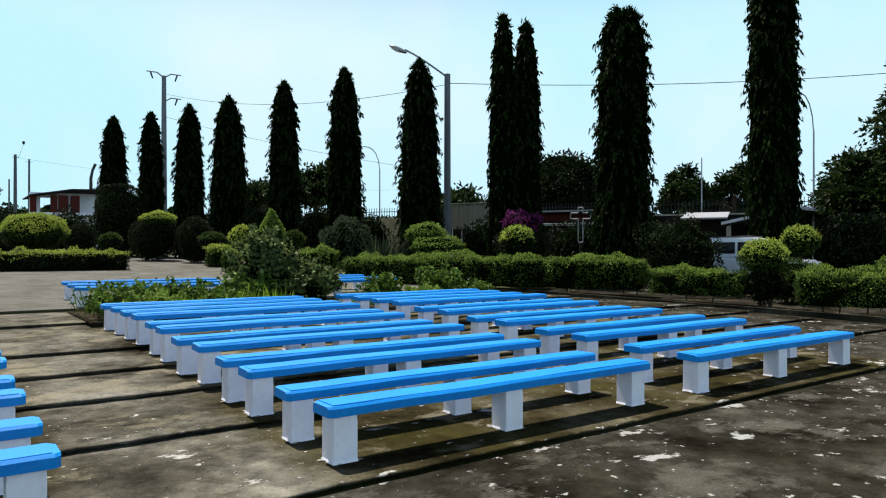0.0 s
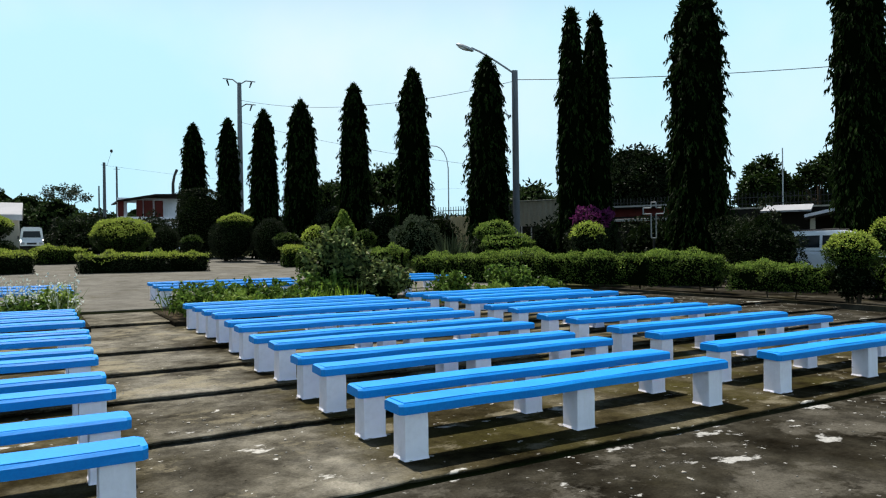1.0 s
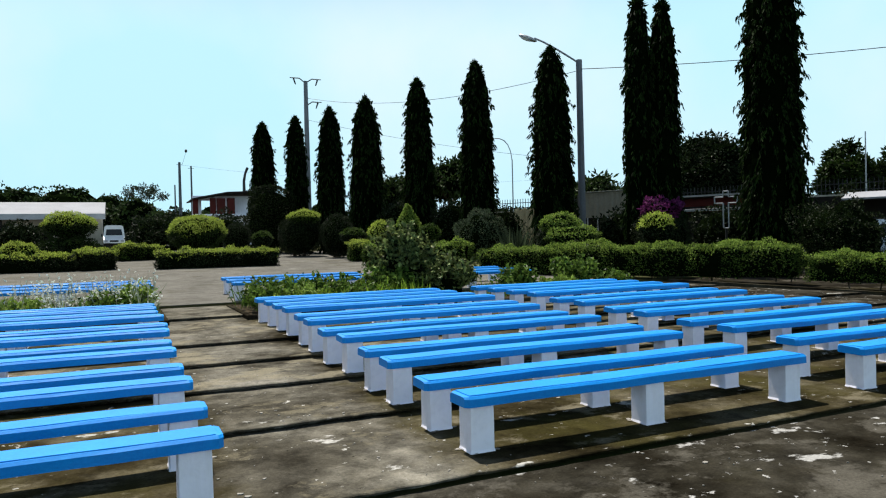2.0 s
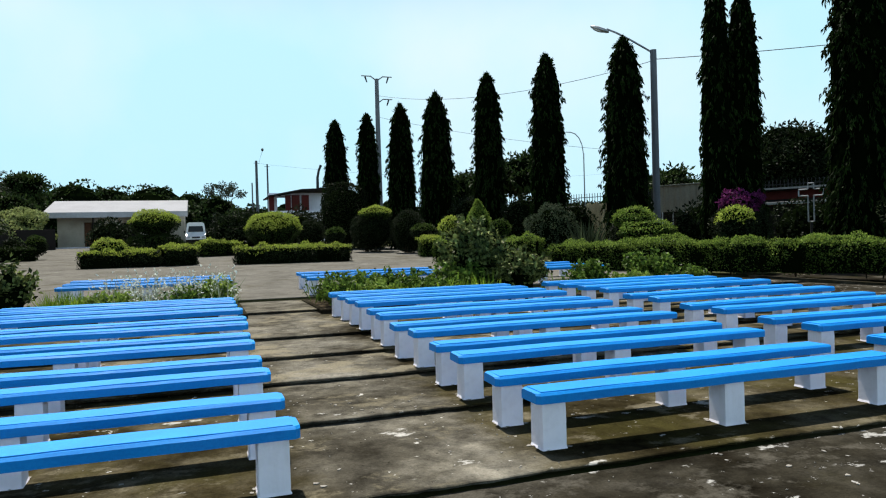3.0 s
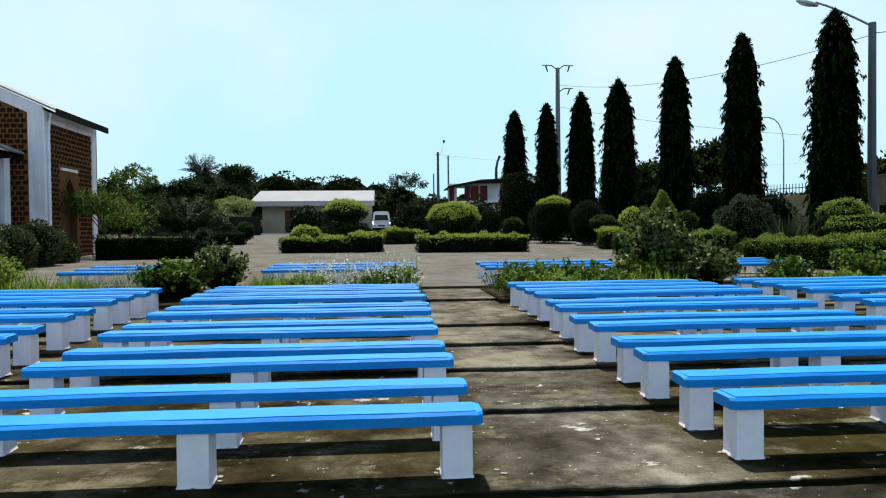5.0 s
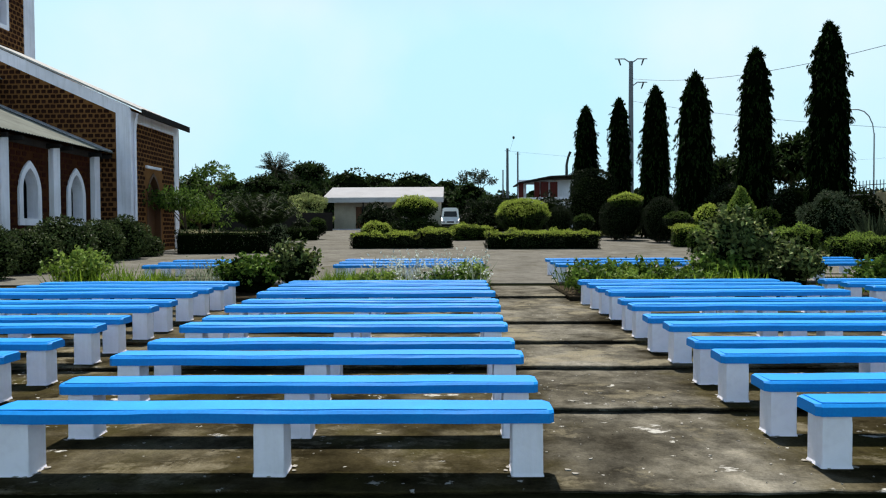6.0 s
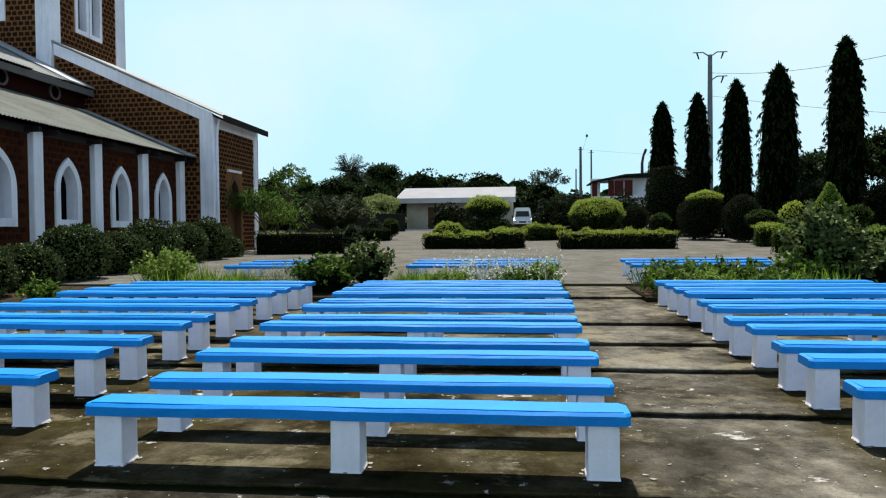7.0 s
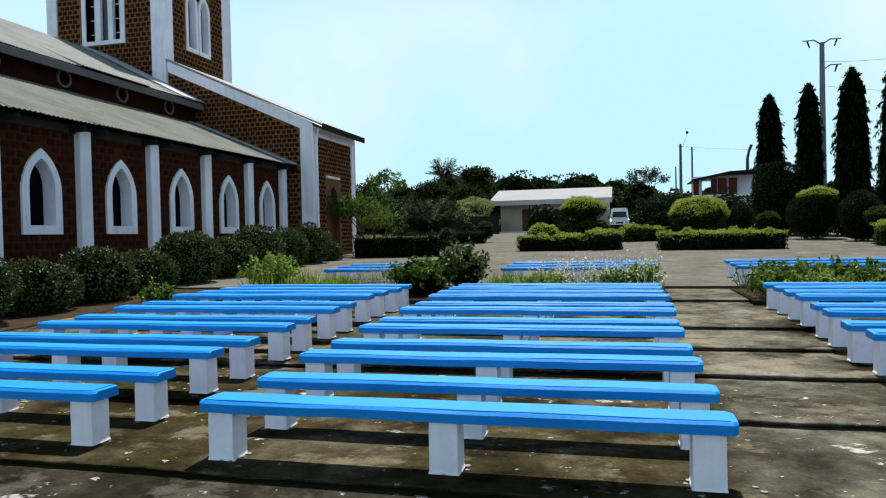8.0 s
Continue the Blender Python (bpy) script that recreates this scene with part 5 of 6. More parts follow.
def lay_blocks(wall, axis, at, u0, u1, v0, v1, inside, near, material, seed, pitch=(0.315, 0.19), most=280):
    """Courses of blocks in running bond; those nearest in plan are parts, the rest one joined mesh."""
    rng = random.Random(seed)
    kinds = [block_mesh("block", pitch[0] * s, pitch[1] * 0.76, material, axis, seed + k) for k, s in enumerate((0.78, 0.72, 0.82, 0.76, 0.68))]
    put = facing(axis, at)
    spots = []
    v, row = v0 + pitch[1] / 2, 0
    while v < v1:
        u = u0 + pitch[0] * (0.5 if row % 2 else 1.0) / 1.0 - pitch[0] * 0.4
        while u < u1:
            if inside(u, v):
                spots.append((u + rng.uniform(-0.012, 0.012), v + rng.uniform(-0.008, 0.008), rng.randrange(5)))
            u += pitch[0]
        v, row = v + pitch[1], row + 1
    spots.sort(key=lambda s: near(s[0], s[1]))
    for u, v, k in spots[:most]:
        ob = new("block", kinds[k])
        ob.parent = wall
        ob.location = put(u, v, 0)
    vs, fs, count = [], [], 0
    for u, v, k in spots[most:]:
        me = kinds[k]
        p = put(u, v, 0)
        vs += [tuple(q.co + p) for q in me.vertices]
        fs += [tuple(i + count for i in f.vertices) for f in me.polygons]
        count += len(me.vertices)
    if vs:
        raw("block_masonry", vs, fs, material, wall, kind="stuff")


def corrugated(x0, z0, x1, z1, y0, y1, pitch=0.16, amp=0.018, thick=0.012, ragged=0.0, seed=1):
    """A sloping sheet roof with its waves running down the slope from (x1, z1) to the eave (x0, z0)."""
    bm = bmesh.new()
    rng = random.Random(seed)
    n = int((y1 - y0) / pitch * 4)
    tops, lows = [], []
    for k in range(n + 1):
        y = y0 + (y1 - y0) * k / n
        w = amp * math.sin(2 * math.pi * k / 4)
        if k % 24 == 0:
            e = rng.uniform(-1, 1) * ragged
        tops.append([bm.verts.new((x0 + (x1 - x0) * s + (e if s == 0 else 0), y, z0 + (z1 - z0) * s + w + thick - 0.03 * math.sin(math.pi * s))) for s in (0, 0.33, 0.66, 1)])
        lows.append([bm.verts.new((v.co.x, y, v.co.z - thick)) for v in tops[-1]])
    for rows, flip in ((tops, False), (lows, True)):
        for a, b in zip(rows, rows[1:]):
            for j in range(3):
                q = (a[j], a[j + 1], b[j + 1], b[j])
                bm.faces.new(q[::-1] if flip else q)
    for a, b, c, d in zip(tops, tops[1:], lows, lows[1:]):
        bm.faces.new((a[0], b[0], d[0], c[0])), bm.faces.new((a[3], c[3], d[3], b[3]))
    bmesh.ops.recalc_face_normals(bm, faces=bm.faces)
    return bm


def build_church():
    c = thing("church", label="laterite block church with white trim, sheet roofs and square tower", category="church")
    y_near, y_porch, y_far = 7.6, 29.7, 34.75
    # aisle wall with pointed windows between white pilasters
    wins = [12.47 + 3.07 * k for k in range(6)]
    loops = [[(y + u, 2.09 + v) for u, v in lancet(0.94, 1.86)] for y in wins]
    wall = part("aisle_wall", wall_sheet([(y_near, 0.0), (y_porch - 0.02, 0.0), (y_porch - 0.02, 5.0), (y_near, 5.0)], loops, "x", -15.0, 0.5), MORTAR_DARK, c)
    pil = [y - 1.64 for y in wins] + [wins[-1] + 1.36]

    def on_aisle(u, v):
        if any(abs(u - p) < 0.40 for p in pil) or v > 4.62:
            return False
        return not any(abs(u - w) < 0.84 and 1.80 < v < 4.40 and (v < 3.05 or abs(u - w) < 0.84 - (v - 3.05) * 0.55) for w in wins)

    for y in wins:
        w = thing("window")
        w.parent = c
        outer, inner = lancet(1.33, 2.28), lancet(0.86, 1.78)
        part("frame", ring_frame([(y - 0.03 + u, 1.88 + v) for u, v in outer], [(y - 0.03 + u, 2.12 + v) for u, v in inner], "x", -15.0, 0.07, 0.34), TRIM, w, "white pointed-arch surround")
        part("pane", flat_shape([(y + u, 2.07 + v) for u, v in lancet(0.98, 1.92)], "x", -15.0, -0.36), PANE, w, "dark glass")
    for p in pil:
        part("pilaster", box(-15.05, -14.80, p - 0.22, p + 0.22, 0.0, 4.80, 0.02), TRIM, c, "white painted pilaster")
    part("eave_beam", box(-15.02, -14.93, y_near, y_porch - 0.03, 4.70, 4.95, 0.01), PLATE, c)
    part("aisle_roof", corrugated(-14.33, 4.95, -19.56, 7.16, y_near - 0.3, y_porch - 0.03, ragged=0.04, seed=3), SHEET, c, "weathered corrugated sheet")
    # paler strip that paints sunlight on the end of the aisle roof
    part("lit_roof_strip", prism([(-14.40, 5.015), (-19.4, 7.13), (-19.4, 7.17), (-14.40, 5.055)], "y", y_porch - 0.85, y_porch - 0.012), ZINC, c, "pale strip standing for the sunlit aisle roof end")
    # clerestory with round openings, nave roof
    part("nave_wall", box(-29.5, -19.55, y_near, y_porch - 0.15, 0.0, 8.15), NAVE, c)
    for k in range(5):
        y = 27.55 - 3.05 * k
        bm = bmesh.new()
        n, r0, r1 = 20, 0.34, 0.26
        rim = [[bm.verts.new((-19.55 + o, y + r * math.cos(2 * math.pi * i / n), 7.60 + r * math.sin(2 * math.pi * i / n))) for i in range(n)] for r, o in ((r0, 0.0), (r0, 0.06), (r1, 0.06), (r1, 0.008))]
        for a, b in zip(rim, rim[1:]):
            for i in range(n):
                bm.faces.new((a[i], a[(i + 1) % n], b[(i + 1) % n], b[i]))
        bmesh.ops.recalc_face_normals(bm, faces=bm.faces)
        o = part("oculus", bm, OCULUS, c, "round opening with a rendered rim")
        part("pane", flat_shape([(y + r1 * math.cos(2 * math.pi * i / n), 7.60 + r1 * math.sin(2 * math.pi * i / n)) for i in range(n)], "x", -19.55, 0.012), PANE, o)
    part("nave_roof", corrugated(-19.02, 8.07, -24.5, 10.86, y_near - 0.3, y_porch - 0.16, ragged=0.12, seed=4), GALVANISED, c, "weathered corrugated sheet")
    part("nave_roof", corrugated(-29.98, 8.07, -24.5, 10.86, y_near - 0.3, y_porch - 0.16, seed=5), GALVANISED, c)
    # added pale layer showing the nave roof end as sunlit
    bm = prism([(-19.0, 8.10), (-24.3, 10.80), (-24.3, 10.84), (-19.0, 8.14)], "y", y_porch - 1.9, y_porch - 0.17)
    part("lit_roof_strip", bm, ZINC, c, "pale strip standing for the sunlit nave roof end")
    part("fascia", box(-19.12, -19.06, y_near - 0.2, y_porch - 0.17, 7.74, 8.02, 0.01), BEAM, c, "grey weathered eave board")
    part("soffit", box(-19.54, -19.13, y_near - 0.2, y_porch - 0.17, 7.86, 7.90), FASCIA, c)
    for y in [q + d for q in pil[1:] for d in (-0.42, 0.42)]:
        part("rafter_end", box(-14.95, -14.42, y - 0.05, y + 0.05, 4.72, 4.88, 0.008), FASCIA, c, "dark rafter end under the eave")
    part("gable_wall", prism([(-29.5, 8.1), (-19.55, 8.1), (-24.5, 10.7)], "y", y_near, y_near + 0.4), MORTAR_DARK, c)
    # porch block at the front end, its roof falling away from the tower
    top = lambda x: 7.08 + (-13.83 - x) * 0.452
    south = part("porch_wall", wall_sheet([(-21.1, 0.0), (-13.65, 0.0), (-13.65, top(-13.65) - 0.12), (-21.1, top(-21.1) - 0.12)], [], "y", y_porch, 0.4), MORTAR, c)
    part("barge_board", prism([(-21.0, top(-21.0) - 0.60), (-13.62, top(-13.62) - 0.60), (-13.62, top(-13.62) - 0.08), (-21.0, top(-21.0) - 0.08)], "y", y_porch - 0.09, y_porch - 0.004), TRIM, c, "white sloping verge board")
    door = [(31.95 + u, 0.82 + v) for u, v in lancet(1.35, 3.35)]
    east = part("porch_side_wall", wall_sheet([(y_porch, 0.0), (y_far, 0.0), (y_far, 6.75), (y_porch, 6.75)], [door], "x", -13.65, 0.4), MORTAR, c)
    d = thing("door")
    d.parent = c
    part("leaf", flat_shape([(31.95 + u, 0.80 + v) for u, v in lancet(1.40, 3.4)], "x", -13.65, -0.25), WOOD, d, "brown timber leaf")
    part("frame", ring_frame([(31.95 + u * 1.0, 0.8 + v) for u, v in lancet(1.5, 3.5)], [(31.95 + u, 0.84 + v) for u, v in lancet(1.32, 3.3)], "x", -13.65, 0.03, 0.24), WOOD, d)
    part("lintel", box(-13.66, -13.55, 31.15, 32.65, 4.46, 4.58, 0.01), TRIM, c, "pale board over the door")
    part("corner_pilaster", box(-14.22, -13.60, y_porch - 0.07, y_porch + 0.03, 0.0, top(-13.95) - 0.35, 0.01), TRIM, c)
    part("corner_pilaster", box(-13.66, -13.585, y_porch - 0.05, y_porch + 0.32, 0.0, 6.45, 0.01), TRIM, c)
    part("corner_pilaster", box(-13.66, -13.585, y_far - 0.42, y_far + 0.04, 0.0, 6.45, 0.01), TRIM, c)
    part("wall_band", box(-13.66, -13.58, y_porch - 0.06, y_far + 0.05, 6.30, 6.74, 0.01), TRIM, c, "white band under the roof")
    part("downpipe", tube([(-13.50, y_porch + 0.14, 0.8), (-13.50, y_porch + 0.14, 5.9), (-13.42, y_porch + 0.05, 6.3), (-13.30, y_porch - 0.05, 6.62)], [0.055] * 4, 8), TRIM, c, "white downpipe")
    part("porch_roof", prism([(-21.1, top(-21.1) - 0.05), (-13.05, top(-13.05) - 0.05), (-13.05, top(-13.05) + 0.03), (-21.1, top(-21.1) + 0.03)], "y", y_porch - 0.16, y_far + 0.03), SHEET_LIGHT, c, "pale sheet roof")
    part("roof_edge", box(-13.08, -13.0, y_porch - 0.18, y_far + 0.05, 6.52, 6.79, 0.01), FASCIA, c, "dark eave board")
    part("far_wall", wall_sheet([(-21.1, 0.0), (-13.66, 0.0), (-13.66, 6.7), (-21.1, 10.2)], [], "y", y_far, 0.3), MORTAR, c)
    # tower
    t_s, t_e, t_w, t_n, t_z = y_porch - 0.12, -21.1, -27.7, 35.45, 15.7
    tw = [(-24.48 + u, 11.5 + v) for u, v in ((-1.0, 0), (-1.0, 3.6), (1.0, 3.6), (1.0, 0))]
    tower_s = part("tower_wall", wall_sheet([(t_w, 6.0), (t_e, 6.0), (t_e, t_z), (t_w, t_z)], [tw], "y", t_s, 0.4), MORTAR, c)
    te = [(32.35 + u, 11.35 + v) for u, v in ((-1.0, 0), (-1.0, 3.4), (1.0, 3.4), (1.0, 0))]
    tower_e = part("tower_wall", wall_sheet([(t_s + 0.01, 6.0), (t_n, 6.0), (t_n, t_z), (t_s + 0.01, t_z)], [te], "x", t_e, 0.4), MORTAR, c)
    part("tower_wall", box(t_w, t_e - 0.01, t_n - 0.4, t_n - 0.01, 0.0, t_z), MORTAR, c)
    part("tower_wall", box(t_w + 0.01, t_w + 0.4, t_s + 0.41, t_n - 0.41, 0.0, t_z), MORTAR, c)
    part("tower_roof", prism([(t_w - 0.3, t_z), (t_e + 0.3, t_z), ((t_w + t_e) / 2, t_z + 0.9)], "y", t_s - 0.3, t_n + 0.3), SHEET, c)
    for a, b, p, q in ((t_e - 0.68, t_e + 0.06, t_s - 0.08, t_s + 0.62), (t_w - 0.05, t_w + 0.55, t_s - 0.08, t_s + 0.4), (t_e - 0.3, t_e + 0.06, t_n - 0.8, t_n + 0.05)):
        part("tower_pilaster", box(a, b, p, q, 6.5, t_z - 0.02, 0.015), TRIM, c, "white tower corner")
    w = thing("tower_window")
    w.parent = c
    part("frame", ring_frame([(-24.48 + u, 11.5 + v) for u, v in ((-1.22, -0.2), (-1.22, 3.8), (1.22, 3.8), (1.22, -0.2))], tw, "y", t_s, 0.06, 0.36), TRIM, w, "white weathered surround")
    for x in (-0.36, 0.36):
        part("mullion", box(-24.48 + x - 0.14, -24.48 + x + 0.14, t_s + 0.02, t_s + 0.24, 11.5, 15.1, 0.015), TRIM, w)
    for x in (-0.72, 0.0, 0.72):
        part("pane", box(-24.48 + x - 0.26, -24.48 + x + 0.26, t_s + 0.3, t_s + 0.32, 11.5, 15.1), LOUVRE if x == 0 else PANE, w)
        if x:
            part("glazing_bar", box(-24.48 + x - 0.02, -24.48 + x + 0.02, t_s + 0.26, t_s + 0.295, 11.5, 15.1), TRIM, w)
            for k in range(5):
                part("glazing_bar", box(-24.48 + x - 0.22, -24.48 + x + 0.22, t_s + 0.255, t_s + 0.275, 11.9 + 0.7 * k, 11.94 + 0.7 * k), TRIM, w)
    w = thing("tower_window")
    w.parent = c
    for k, y in enumerate((31.83, 32.92)):
        part("frame", ring_frame([(y + u, 11.2 + v) for u, v in lancet(1.02, 3.15)], [(y + u, 11.4 + v) for u, v in lancet(0.66, 2.7)], "x", t_e, 0.06, 0.34), TRIM, w, "white pointed-arch surround")
        part("pane", flat_shape([(y + u, 11.38 + v) for u, v in lancet(0.70, 2.78)], "x", t_e, -0.3), LOUVRE, w)
    # block courses
    lay_blocks(wall, "x", -15.0, 13.4, y_porch - 0.4, 0.4, 4.62, on_aisle, lambda u, v: u, LATERITE_RED, 201, (0.33, 0.215))
    lay_blocks(south, "y", y_porch, -20.9, -14.3, 0.4, 10.2, lambda u, v: v < top(u) - 0.68 and v > (5.1 + (-14.4 - u) * 0.42 if u < -15.0 else 0.3), lambda u, v: -u, LATERITE, 202, (0.265, 0.208))
    lay_blocks(east, "x", -13.65, y_porch + 0.62, y_far - 0.5, 0.9, 6.25, lambda u, v: not (abs(u - 31.95) < 0.95 and v < 4.65), lambda u, v: u, LATERITE, 203, (0.30, 0.20))
    lay_blocks(tower_s, "y", t_s, t_w + 0.65, t_e - 0.75, 9.4, 15.6, lambda u, v: not (abs(u + 24.48) < 1.36 and 11.2 < v < 15.4), lambda u, v: v, LATERITE, 204, (0.30, 0.235))
    lay_blocks(tower_e, "x", t_e, t_s + 0.72, t_n - 0.9, 10.0, 15.6, lambda u, v: not (abs(u - 32.37) < 1.25 and 11.1 < v < 14.6), lambda u, v: v, LATERITE, 205, (0.30, 0.235))


# ---- other buildings ----
def build_low_building():
    b = thing("low_building", label="low beige building under a pale sheet roof", category="building")
    z = ground_z(72)
    part("wall", wall_sheet([(-12.1, z - 0.2), (-1.2, z - 0.2), (-1.2, 4.85), (-12.1, 4.85)], [[(-9.9, z), (-8.7, z), (-8.7, 4.1), (-9.9, 4.1)], [(-6.6, z + 0.9), (-5.2, z + 0.9), (-5.2, 4.0), (-6.6, 4.0)]], "y", 72.0, 0.25), RENDERED, b)
    part("side_wall", box(-1.45, -1.2, 72.26, 78, z - 0.2, 4.85), RENDERED, b)
    part("side_wall", box(-12.1, -11.85, 72.26, 78, z - 0.2, 4.85), RENDERED, b)
    part("back_wall", box(-11.84, -1.46, 77.75, 78, z - 0.2, 4.85), RENDERED, b)
    part("floor", box(-11.84, -1.46, 72.26, 77.7, z - 0.2, z + 0.02), DARKWALL, b)
    part("door", box(-9.88, -9.32, 72.1, 72.16, z, 4.08, 0.01), WOOD, b, "brown door leaf")
    part("window", box(-6.58, -5.22, 72.12, 72.16, z + 0.92, 3.98), PANE, b)
    for x in (-9.0, -3.0):
        part("post", tube([(x, 70.95, z - 0.1), (x, 70.95, 4.72)], [0.07, 0.07], 8), DARKWALL, b)
    bm = prism([(70.4, 4.72), (70.4, 4.95), (76.5, 6.35), (79, 5.2), (79, 5.0), (76.5, 6.1)], "x", -13.0, -0.9)
    part("roof", bm, BUILDING_ROOF, b, "pale sheet roof")
    part("fascia", box(-13.02, -0.88, 70.33, 70.395, 4.46, 4.97, 0.01), ZINC, b, "pale eave board")
    part("apron", box(-13.5, -2.0, 69.3, 70.3, 1.5, z + 0.05, 0.02), TRIM, b, "pale raised walkway")
    tagged(part("low_wall", box(-22, -11.3, 66.0, 66.3, 1.4, 3.35, 0.02), DARKWALL), "low dark rendered wall beside the building", "wall", kind="structure")


def build_veranda_house():
    b = thing("veranda_house", label="white house with a red-columned upper veranda", category="house")
    part("lower_storey", box(7.2, 13.5, 75.4, 81, 1.6, 4.85), TRIM, b)
    part("upper_wall", wall_sheet([(7.2, 4.86), (13.5, 4.86), (13.5, 7.1), (7.2, 7.1)], [[(8.1, 5.0), (9.0, 5.0), (9.0, 6.6), (8.1, 6.6)], [(10.9, 5.0), (11.5, 5.0), (11.5, 6.6), (10.9, 6.6)]], "y", 77.2, 0.2), TRIM, b)
    part("side_wall", box(13.3, 13.5, 77.45, 81, 4.86, 7.1), TRIM, b)
    part("balustrade", box(7.0, 13.5, 75.1, 75.22, 4.86, 5.1, 0.01), TRIM, b)
    part("balcony_slab", box(6.9, 13.6, 74.9, 77.4, 4.72, 4.855), RENDERED, b)
    for x, w in ((7.35, 0.5), (9.05, 0.55), (9.85, 0.80), (10.85, 0.75)):
        part("column", box(x - w / 2, x + w / 2, 75.25, 75.25 + 0.45, 4.86, 6.75, 0.02), REDPAINT, b, "dark red column")
    bm = prism([(7.0, 6.55), (10.4, 7.20), (14.0, 7.35), (14.0, 7.47), (10.4, 7.34), (7.0, 6.68)], "y", 74.4, 81.3)
    part("roof", bm, FASCIA, b, "low-pitched dark roof")
    part("hook_pipe", tube([(12.15, 75.0, 7.3), (12.15, 75.0, 8.5), (12.3, 75.0, 9.3), (12.55, 75.0, 9.9)], [0.16, 0.14, 0.12, 0.14], 8), BLACKMETAL, b, "black curved flue pipe")


def build_boundary():
    # wall with iron railing along the road
    a = Vector((20.0, 45.8, 0))
    e = Vector((39.5, 11.5, 0))
    d = e - a
    yaw = math.degrees(math.atan2(d.y, d.x))
    length = d.length
    w = thing("boundary_wall", a.x, a.y, 0, yaw, "dark rendered boundary wall topped with iron railing", "wall", kind="structure")
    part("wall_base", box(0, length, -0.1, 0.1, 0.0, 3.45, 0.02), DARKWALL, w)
    part("coping", box(-0.05, length, -0.14, 0.14, 3.452, 3.55, 0.01), RENDERED, w)
    bm = bmesh.new()
    for zz in (3.72, 4.05):
        add_box(bm, 0, length, -0.02, 0.02, zz, zz + 0.04)
    k = 0.0
    while k < length:
        add_box(bm, k, k + 0.03, -0.015, 0.015, 3.5, 4.32)
        k += 0.19
    part("railing", bm, BLACKMETAL, w, "dark spiked iron railing", kind="stuff")
    # timber fence panel
    f = thing("board_fence", 20.6, 34.6, 0.8, yaw, "beige upright board fence behind the shrubs", "fence")
    for k in range(14):
        part("board", box(k * 0.155, k * 0.155 + 0.14, -0.015, 0.015, 0.0, 2.6 + 0.05 * math.sin(k * 2.1), 0.005), BAMBOO, f)
    part("rail", box(0, 2.2, 0.016, 0.06, 0.5, 0.6), BAMBOO, f)
    # corrugated shed
    s = thing("shed", 23.9, 32.7, 0.7, yaw, "grey corrugated sheet shed above barred openings", "shed")
    bm = bmesh.new()
    n = 60
    cols = [[bm.verts.new((3.0 * k / n, 0.04 * math.sin(k * 1.05), zz)) for zz in (2.1, 3.5)] for k in range(n + 1)]
    for p, q in zip(cols, cols[1:]):
        bm.faces.new((p[0], q[0], q[1], p[1]))
    part("upper_sheet", bm, FADED, s, "faded corrugated sheet")
    part("back_wall", box(0.05, 2.95, 0.6, 0.8, 0, 3.4), DARKWALL, s)
    part("roof", box(-0.1, 3.1, -0.15, 1.6, 3.5, 3.56, 0.01), SHEET, s)
    for k in range(5):
        part("bar", tube([(0.3 + 0.6 * k, 0, 0), (0.3 + 0.6 * k, 0, 2.1)], [0.035, 0.035], 6), PALEIRON, s)
    # low red-brown house with pale roof edges
    h = thing("red_house", 27.2, 29.6, 0.6, yaw, "low red-brown house with pale roof edges", "house")
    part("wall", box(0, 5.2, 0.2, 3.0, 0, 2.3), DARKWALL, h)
    part("upper_wall", box(0, 5.2, 0.25, 3.0, 2.301, 3.05), REDPAINT, h, "red-brown painted wall")
    part("lower_roof", prism([(-0.7, 2.36), (0.249, 2.58), (0.249, 2.62), (-0.7, 2.42)], "x", -0.3, 5.6), FASCIA, h)
    part("eave_board", box(-0.32, 5.62, -0.76, -0.701, 2.32, 2.46, 0.01), SHEET_LIGHT, h, "pale eave board")
    part("roof", box(-0.35, 5.6, -0.35, 3.3, 3.06, 3.16), FASCIA, h)
    part("verge_strip", box(-0.36, 5.61, -0.40, -0.352, 3.10, 3.19), SHEET_LIGHT, h, "thin pale roof edge")
    # car port house at the edge of the yard
    h = thing("carport_house", 28.0, 21.9, 0.35, yaw, "low house with a white-edged car port roof", "house")
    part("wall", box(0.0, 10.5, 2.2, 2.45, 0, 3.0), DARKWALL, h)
    part("roof", prism([(0.4, 2.72), (3.0, 3.12), (3.0, 3.18), (0.4, 2.80)], "x", 1.5, 3.6), BUILDING_ROOF, h, "pale sheet roof")
    part("roof", prism([(3.4, 2.30), (6.4, 2.95), (10.2, 2.45), (10.2, 2.58), (6.4, 3.10), (3.4, 2.44)], "y", -0.9, 2.6), FASCIA, h, "dark low-pitched roof")
    part("fascia", prism([(3.4, 2.40), (6.4, 3.05), (10.2, 2.53), (10.2, 2.66), (6.4, 3.19), (3.4, 2.53)], "y", -0.98, -0.91), TRIM, h, "white verge board")
    for x in (3.7, 8.0, 10.0):
        part("post", box(x - 0.1, x + 0.1, -0.7, -0.5, 0, 2.4, 0.01), RENDERED, h)
    for x in (4.5, 4.95, 7.4, 7.8, 8.2):
        part("panel", box(x, x + 0.33, 2.1, 2.18, 1.95, 2.25, 0.01), YELLOW, h, "small yellow panel")
    # open cross of pale pipe
    c = thing("cross", 22.3, 20.9, 0.44, yaw + 6, "pale outlined cross standing on a post", "cross")
